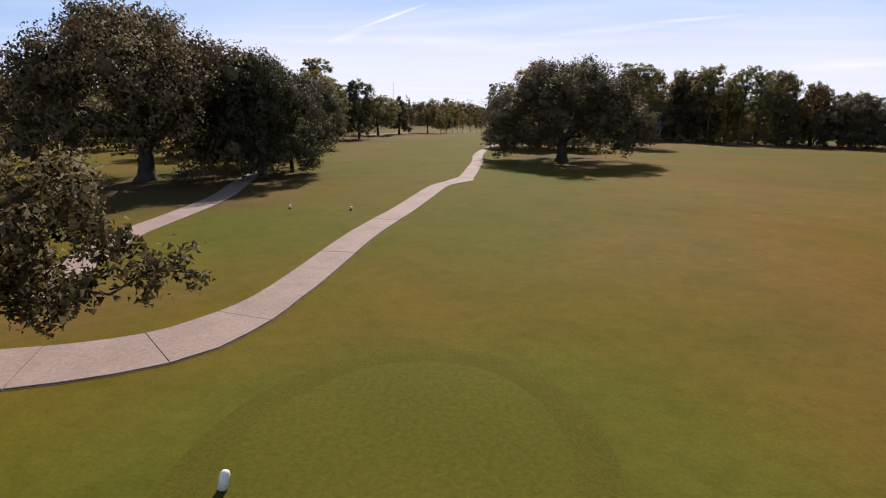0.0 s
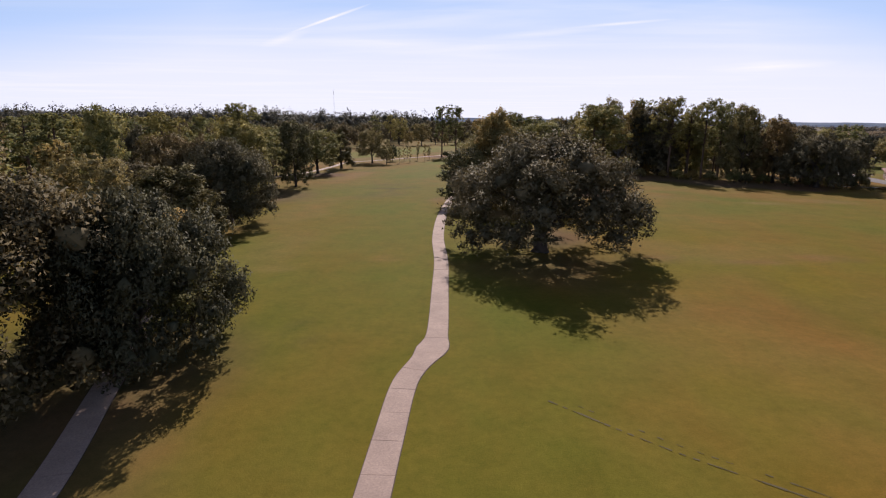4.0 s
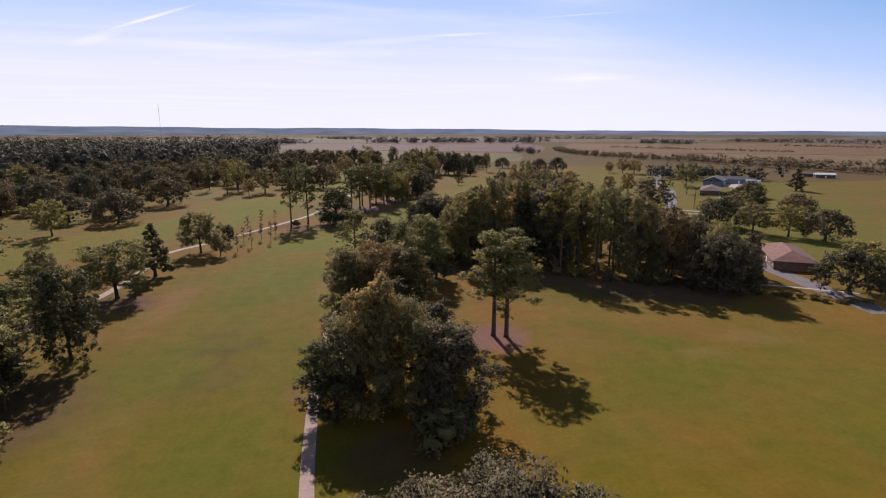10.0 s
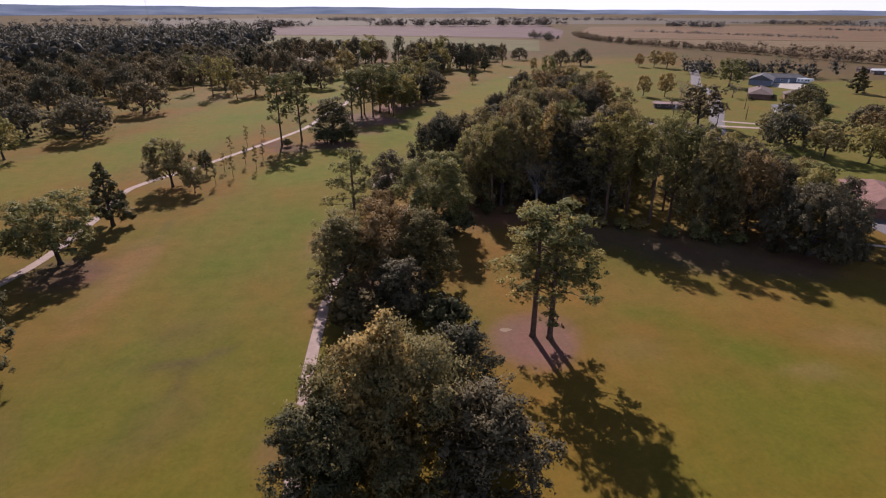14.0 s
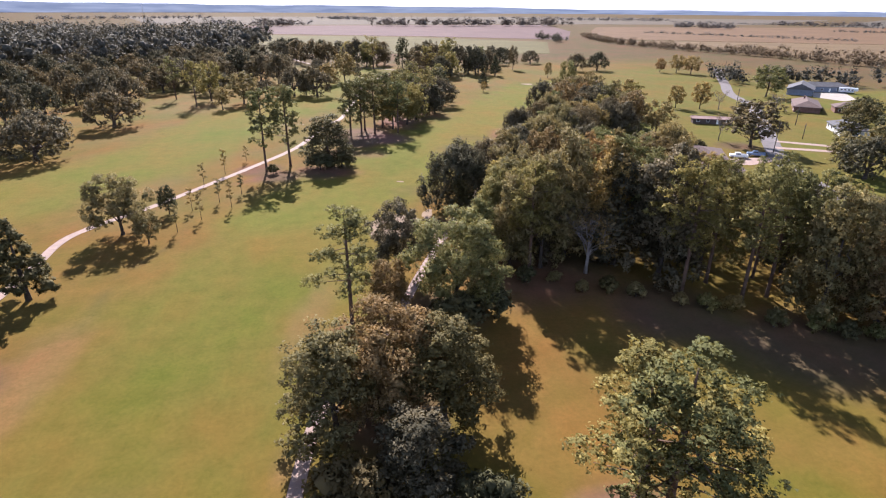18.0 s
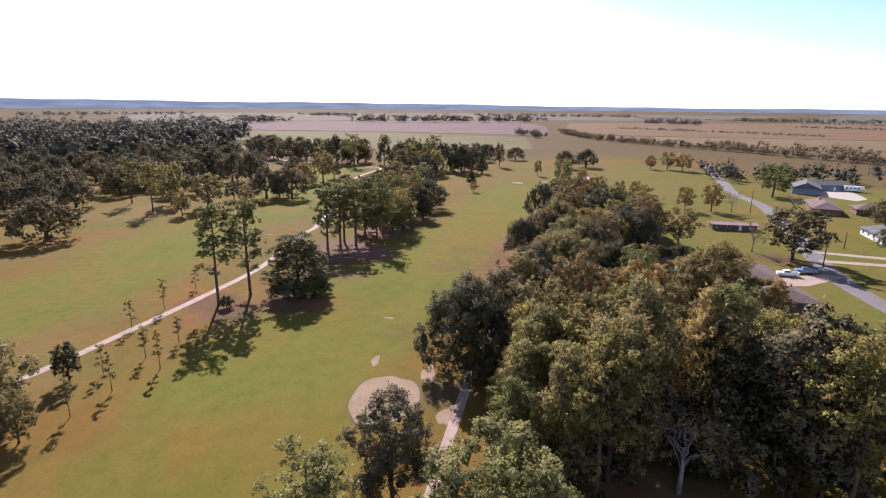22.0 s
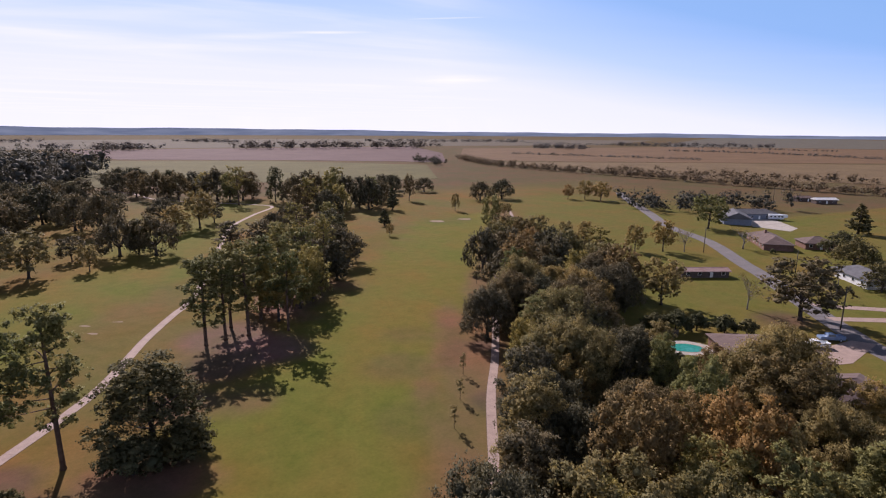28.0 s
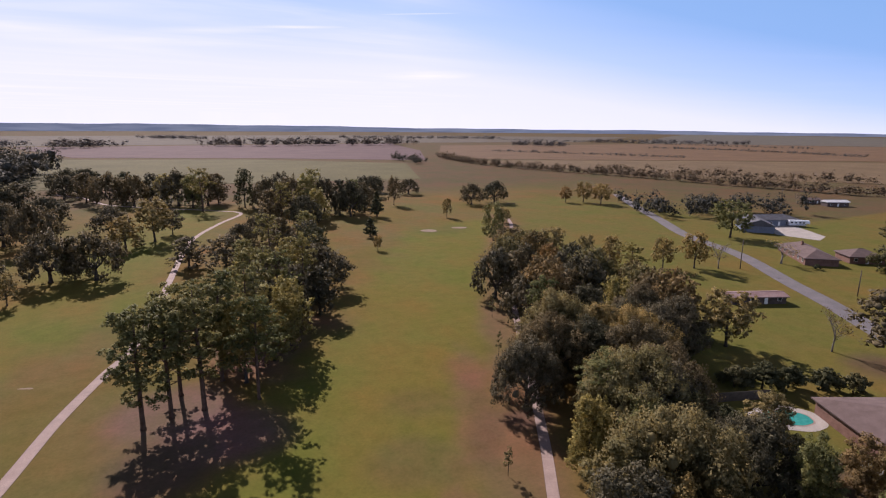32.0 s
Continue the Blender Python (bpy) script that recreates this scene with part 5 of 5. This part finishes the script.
def tee_marker(x, y, s=1.0, fat=0.09):
    t = tagged(new("tee_marker"), "white tee marker with a black foot on mown grass", "tee marker", "tee markers")
    t.matrix_basis = pose(x, y, 0, 0, 12, 20) @ Matrix.Scale(s, 4)
    child("foot", tube_mesh("foot", [([(0, 0, -0.05), (0, 0, 0.1), (0, 0, 0.16)], [fat, fat, fat * 0.95])], BLACK, 14), t, "black foot")
    child("cap", tube_mesh("cap", [([(0, 0, 0.16), (0, 0, 0.4), (0, 0, 0.47), (0, 0, 0.5)], [fat, fat, fat * 0.75, fat * 0.2])], WHITE, 14), t, "white rounded cap")


tee_marker(1.15, -24.3)
tee_marker(7.4, -24.6)
tee_marker(-10.2, 4.5, 0.55, 0.15)
tee_marker(-5.9, 4.9, 0.55, 0.15)


DITCH = plain("damp_ditch_soil", (0.062, 0.048, 0.02), (0.095, 0.072, 0.03), 1.0, 0.95, 0, 12, 0.5, 0.02)


def rut():
    """A shallow drainage rut: broken dark runs of bare soil."""
    r = random.Random(8)
    pts = curve_through([(7.0, 18.8), (12.9, 13.7), (18.0, 10.1), (21.2, 7.1), (23.5, 4.4), (25.2, 1.9), (31, -5)], 0.35)
    verts, faces = [], []
    for shift, wide, chance in ((0.0, 0.2, 0.6), (0.75, 0.12, 0.4)):
        edge = ribbon([(x + shift * 0.6, y + shift * 0.8) for x, y in pts], wide)
        for i in range(len(edge) - 1):
            if r.random() > chance:
                continue
            (a, b), (c, d) = edge[i], edge[i + 1]
            o = len(verts)
            k = r.uniform(0.3, 1.0)
            m, n_ = (a + b) / 2, (c + d) / 2
            verts += [m + (a - m) * k, m + (b - m) * k * r.uniform(0.4, 1), n_ + (d - n_) * k * r.uniform(0.4, 1), n_ + (c - n_) * k]
            for q in verts[o:]:
                q.z = 0.02
            faces.append((o, o + 1, o + 2, o + 3))
    tagged(new("drain_rut", mesh_of("drain_rut", verts, faces, DITCH)), "dark broken drainage rut across dry grass", "rut", kind="structure")


rut()
BANK = plain("bunker_lip_grass", (0.0792, 0.066, 0.0198), (0.112, 0.0924, 0.0264), 0.6, 0.92, 0, 14, 0.5, 0.05, 0.12)


def bunker(x, y, rx, ry, turn, seed):
    b = tagged(new("sand_bunker"), "pale sand bunker with a grassy lip", "bunker", "bunkers")
    lip = disc("lip", 0, 0, rx + 0.5, ry + 0.5, 0, 0.0, BANK, seed, 0.08, 0.1)
    sand = disc("sand", 0, 0, rx, ry, 0, 0.13, SAND, seed, 0.08, 0.0)
    for o in (lip, sand):
        o.matrix_basis = Matrix()
        o.parent = b
    b.matrix_basis = pose(x, y, 0, 0, 0, turn)


bunker(20.5, 212, 5.2, 8.6, -22, 4)
bunker(137.5, 449, 4.0, 3.0, -20, 5)
bunker(154.5, 449.5, 4.0, 2.2, -20, 6)
for x, y, rx, ry, sd in ((29.5, 219, 1.2, 3.4, 11), (21, 226.5, 0.7, 2.2, 12), (26.8, 247.2, 1.0, 0.6, 13), (29.4, 205, 1.3, 3, 14), (28.6, 129, 0.9, 0.5, 15), (-10.3, 338.3, 1.3, 0.5, 16), (-7.8, 331.3, 1.3, 0.5, 17), (-3.1, 338.3, 1.2, 0.4, 18)):
    tagged(disc("bare_patch", x, y, rx, ry, -25, 0.008, SAND, sd, 0.2), "pale bare sandy patch in the grass", "bare patch", kind="structure")


# ---- pool and gardens ----
def pool():
    p = tagged(new("swimming_pool"), "turquoise garden pool with a pale concrete deck", "pool")
    p.matrix_basis = pose(114.4, 265.2, 0, 0, 0, -35)
    m, n, l, b = shader("pool_water", 0.06, 0, 0.5)
    no = noise_of(n, l, 1.2, 4)
    r = ramp_of(n, [(0.3, (0.0132, 0.185, 0.158)), (0.7, (0.0396, 0.277, 0.238))])
    l.new(no.outputs[0], r.inputs[0])
    l.new(r.outputs[0], b.inputs["Base Color"])
    bumped(n, l, b, no.outputs[0], 0.1, 0.03)
    for nm, rx, ry, z, mt, q in (("deck", 6.0, 4.6, 0.05, GRAVEL, 0.0), ("coping", 4.2, 2.9, 0.075, CONCRETE, 0.0), ("water", 3.9, 2.6, 0.09, m, 0.0)):
        o = disc(nm, 0, 0, rx, ry, 0, z, mt, 21, 0.06, q)
        o.matrix_basis = Matrix()
        o.parent = p


pool()


def lattice_fence(x, y, turn, length):
    f = tagged(new("lattice_fence"), "white wooden lattice fence beside the pool", "fence")
    f.matrix_basis = pose(x, y, 0, 0, 0, turn)
    part("rail", box_mesh(-length / 2, -0.05, 1.55, length / 2, 0.05, 1.65), WHITE, f)
    part("rail", box_mesh(-length / 2, -0.05, 0.2, length / 2, 0.05, 0.3), WHITE, f)
    for k in range(int(length / 0.3)):
        cx = -length / 2 + (k + 0.5) * 0.3
        part("slat", box_mesh(cx - 0.05, -0.03, 0.0, cx + 0.05, 0.03, 1.8), WHITE, f)


lattice_fence(109.0, 251.0, 120, 6)


def board_wall(x, y, turn, length):
    w = tagged(new("garden_wall"), "dark wooden garden fence behind the pool", "fence")
    w.matrix_basis = pose(x, y, 0, 0, 0, turn)
    for k in range(int(length / 0.5)):
        cx = -length / 2 + (k + 0.5) * 0.5
        part("board", box_mesh(cx - 0.24, -0.04, 0.0, cx + 0.24, 0.04, 1.8), POLE_WOOD, w)


board_wall(113, 273, -20, 12)


def pave(name, corners, z, material, label, category):
    me = mesh_of(name, [(x, y, z) for x, y in corners] + [(x, y, 0) for x, y in corners], [tuple(range(len(corners)))] + [(i, i + len(corners), (i + 1) % len(corners) + len(corners), (i + 1) % len(corners)) for i in range(len(corners))], material)
    return tagged(new(name, me), label, category, kind="structure")


pave("driveway", [(132, 246), (136, 252), (154, 252), (157, 248), (140, 244)], 0.04, CONCRETE, "pale concrete driveway before a brick house", "driveway")
pave("driveway", [(126, 188), (128, 192), (141, 188), (140, 184)], 0.04, CONCRETE, "pale concrete driveway before a brick house", "driveway")
pave("driveway", [(165, 262), (166, 265), (186, 254), (184, 251)], 0.04, CONCRETE, "pale concrete garden driveway", "driveway")
pave("driveway", [(173, 271), (174, 274), (190, 262), (188, 259)], 0.04, CONCRETE, "pale concrete garden driveway", "driveway")
pave("gravel_yard", [(280, 368), (294, 383), (314, 381), (296, 355), (284, 351)], 0.04, GRAVEL, "pale gravel yard before a blue-grey workshop", "yard")


def wheel(parent, x, y, r=0.36):
    v, f = [], []
    tube(v, f, [(x, y - 0.12, r), (x, y + 0.12, r)], [r, r], 16)
    w = child("wheel", mesh_of("tyre", v, f, BLACK), parent)
    v, f = [], []
    tube(v, f, [(x, y - 0.13, r), (x, y + 0.13, r)], [r * 0.55, r * 0.55], 12)
    child("rim", mesh_of("rim", v, f, CHROME), w)


def pickup(x, y, turn, paint, label):
    c = tagged(new("pickup_truck"), label, "pickup truck")
    c.matrix_basis = pose(x, y, 0, 0, 0, turn)
    bm = bmesh.new()
    box(bm, -2.8, -0.95, 0.45, 2.8, 0.95, 1.0, bevel=0.1)
    box(bm, 1.2, -0.93, 0.95, 2.75, 0.93, 1.2, bevel=0.1)
    box(bm, -2.8, -0.95, 0.95, -2.7, 0.95, 1.35, bevel=0.03)
    box(bm, -2.8, -0.95, 0.95, -0.7, -0.85, 1.35, bevel=0.03)
    box(bm, -2.8, 0.85, 0.95, -0.7, 0.95, 1.35, bevel=0.03)
    part("body", bm, paint, c)
    cab = bmesh.new()
    box(cab, -0.75, -0.85, 1.0, 1.3, 0.85, 1.85)
    for v in cab.verts:
        if v.co.z > 1.5:
            v.co.x = v.co.x * 0.72 + 0.1
            v.co.y *= 0.84
    part("cab", cab, paint, c)
    glass = bmesh.new()
    box(glass, -0.6, -0.865, 1.3, 1.12, 0.865, 1.72)
    for v in glass.verts:
        if v.co.z > 1.5:
            v.co.x = v.co.x * 0.8 + 0.08
            v.co.y *= 0.9
    part("side_window", glass, WINDOW_DARK, c)
    for wx in (-1.75, 1.8):
        for wy in (-0.85, 0.85):
            wheel(c, wx, wy)


pickup(142, 253, 150, CAR_WHITE, "white pickup truck parked on a driveway")
pickup(149.5, 254, 150, CAR_BLUE, "blue pickup truck parked on a driveway")


def camper(x, y, turn):
    c = tagged(new("camper_trailer"), "long white camper trailer on a gravel yard", "camper")
    c.matrix_basis = pose(x, y, 0, 0, 0, turn)
    part("body", box_mesh(-4.5, -1.2, 0.7, 3.2, 1.2, 3.3, bevel=0.15), CAR_WHITE, c)
    part("nose", box_mesh(3.1, -1.15, 1.6, 5.0, 1.15, 3.2, bevel=0.15), CAR_WHITE, c)
    for wx in (-3.2, -1.4, 0.6, 2.2):
        part("window", box_mesh(wx - 0.5, -1.23, 1.8, wx + 0.5, 1.23, 2.5), WINDOW_DARK, c)
    part("stripe", box_mesh(-4.4, -1.215, 1.2, 3.1, 1.215, 1.45), CAR_BLUE, c)
    for wx in (-1.0, 0.0):
        for wy in (-1.0, 1.0):
            wheel(c, wx, wy, 0.38)
    child("stand", tube_mesh("stand", [([(4.2, 0, 0), (4.2, 0, 1.7)], [0.08, 0.08])], CHROME, 8), c)


camper(312, 377, -40)
house(412, 411, -26, 14, 6, 3.0, 1.2, DARK_WALL, SIDING, "white-roofed barn at the field's edge", hip=False)
house(412, 426, -24, 10, 6, 2.6, 1.2, DARK_WALL, ROOF_BROWN, "small dark barn at the field's edge", hip=False)


# ---- farmland ----
def crop(name, corners, lo, hi, label, z=0.12, scale=0.02):
    return pave(name, corners, z, plain(name + "_cover", lo, hi, scale, 0.95, 0, 14, 0.6, 0.15, 0.1), label, "field")


crop("field", [(-70, 1190), (180, 1080), (385, 950), (520, 1250), (640, 1700), (-220, 1650)], (0.0946, 0.05848, 0.05676), (0.1221, 0.0774, 0.0731), "ploughed mauve-brown field")
crop("field", [(-330, 720), (60, 720), (250, 690), (330, 900), (150, 1060), (-120, 1160), (-380, 1080)], (0.08084, 0.07052, 0.0258), (0.1066, 0.09116, 0.0344), "dry yellow-green pasture")
crop("field", [(420, 980), (700, 820), (1300, 520), (1900, 900), (1500, 1400), (700, 1500)], (0.1075, 0.06364, 0.03354), (0.1419, 0.086, 0.04472), "harvested russet field")
crop("field", [(460, 720), (520, 560), (760, 330), (1250, 480), (720, 800), (430, 930)], (0.1135, 0.07663, 0.03973), (0.1479, 0.1023, 0.05392), "pale stubble field")
# the two farthest fields are greyed in their colour to stand for haze
crop("field", [(-400, 1700), (600, 1760), (1300, 1650), (2200, 2300), (900, 3000), (-800, 2900)], (0.07946, 0.06527, 0.04825), (0.1135, 0.09116, 0.06527), "distant stubble fields, hazed in colour")
crop("field", [(1400, 1500), (1950, 950), (3600, 1500), (3800, 3200), (2400, 2250)], (0.07946, 0.07095, 0.05676), (0.1075, 0.09374, 0.07095), "distant grey-green fields, hazed in colour")


def horizon():
    """Hazy wooded rim of the plain, far beyond everything else."""
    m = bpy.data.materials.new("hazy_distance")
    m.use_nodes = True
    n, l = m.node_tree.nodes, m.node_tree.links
    # the rim glows by itself; the haze is put into its colour
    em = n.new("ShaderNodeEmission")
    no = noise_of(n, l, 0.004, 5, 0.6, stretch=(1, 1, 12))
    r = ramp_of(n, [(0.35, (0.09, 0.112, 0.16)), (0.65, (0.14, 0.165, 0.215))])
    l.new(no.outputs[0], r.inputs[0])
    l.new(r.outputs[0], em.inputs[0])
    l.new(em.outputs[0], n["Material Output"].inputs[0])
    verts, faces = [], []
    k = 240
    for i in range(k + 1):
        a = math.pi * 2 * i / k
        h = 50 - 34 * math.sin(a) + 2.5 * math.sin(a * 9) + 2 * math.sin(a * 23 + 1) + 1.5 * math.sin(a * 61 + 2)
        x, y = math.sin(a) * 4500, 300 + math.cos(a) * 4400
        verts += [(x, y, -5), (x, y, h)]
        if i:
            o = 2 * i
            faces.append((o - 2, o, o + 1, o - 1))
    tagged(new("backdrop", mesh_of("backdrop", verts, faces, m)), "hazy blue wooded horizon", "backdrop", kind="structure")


horizon()


def mast(x, y, h):
    t = tagged(new("radio_mast"), "thin distant radio mast", "mast")
    t.matrix_basis = pose(x, y, 0)
    for k in range(3):
        a = k * 2.094
        child("leg", tube_mesh("leg", [([(math.cos(a) * 0.5, math.sin(a) * 0.5, 0), (math.cos(a) * 0.4, math.sin(a) * 0.4, h)], [0.14, 0.1])], CHROME, 5), t)
    for k in range(int(h / 6)):
        part("brace", box_mesh(-0.45, -0.45, k * 6 + 2.9, 0.45, 0.45, k * 6 + 3.1), CHROME, t)


mast(-358, 1490, 99)


def tee_side_tree():
    """The small-leaved tree whose branches hang beside the first tee."""
    r = random.Random(4)
    t = tagged(new("small_leaved_tree"), "small-leaved tree with drooping twigs beside the tee", "tree")
    t.matrix_basis = pose(-5.4, -23.6, 0)
    child("trunk", tube_mesh("trunk", [([(0, 0, -0.1), (0, 0, 0.8), (0.1, 0, 2.0), (0.05, 0.1, 3.2)], [0.22, 0.17, 0.14, 0.1])], BARK, 9), t)
    lobes = []
    for k in range(11):
        a, q, z = k * 2.4 + 0.3, r.uniform(2.4, 4.6), r.uniform(2.6, 4.6)
        end = Vector((math.cos(a) * q, math.sin(a) * q, z))
        runs = [limb_run(r, (0.08, 0.05, r.uniform(1.4, 2.8)), end, 0.06, 0.1, 6)]
        for j in range(7):
            mid = end * r.uniform(0.55, 1.0)
            mid.z = z * r.uniform(0.9, 1.05)
            tip = mid + Vector((r.uniform(-1, 1), r.uniform(-1, 1), r.uniform(-0.9, 0.6))) * 0.9
            runs.append(limb_run(r, mid, tip, 0.014, 0.1, 4))
            lobes.append((*tip, r.uniform(0.22, 0.5)))
            lobes.append((*((mid + tip) / 2), r.uniform(0.25, 0.5)))
        child("limb", tube_mesh("limb", runs, BARK, 5), t)
    for k in range(14):
        a, q = k * 2.4, 3.9 * math.sqrt((k + 0.5) / 14)
        lobes.append((math.cos(a) * q, math.sin(a) * q, 5.0 - q * q * 0.05, r.uniform(0.5, 0.9)))
    for x, y, z, q in ((5.5, 1.0, 3.3, 0.3), (5.0, 0.8, 3.6, 0.45), (4.6, 0.6, 3.9, 0.55), (4.2, 0.3, 4.4, 0.6), (3.6, 0.2, 4.9, 0.6), (4.4, -0.2, 3.4, 0.5), (3.9, 0.9, 3.2, 0.5), (3.4, -0.3, 3.0, 0.5), (3.2, 1.2, 4.2, 0.7), (2.8, 0.4, 4.9, 0.7)):
        lobes.append((x, y, z, q))
    child("limb", tube_mesh("limb", [limb_run(r, (0.08, 0.05, 2.4), (5.4, 0.95, 3.4), 0.06, 0.06, 7)], BARK, 5), t)
    child("crown", leaf_mesh("crown", 5, lobes, 19000, 0.11, TWIG_LEAF, 0.0, 0.1, 1.0, 4, (0.4, 0.7), (0.2, 1.0)), t)


tee_side_tree()
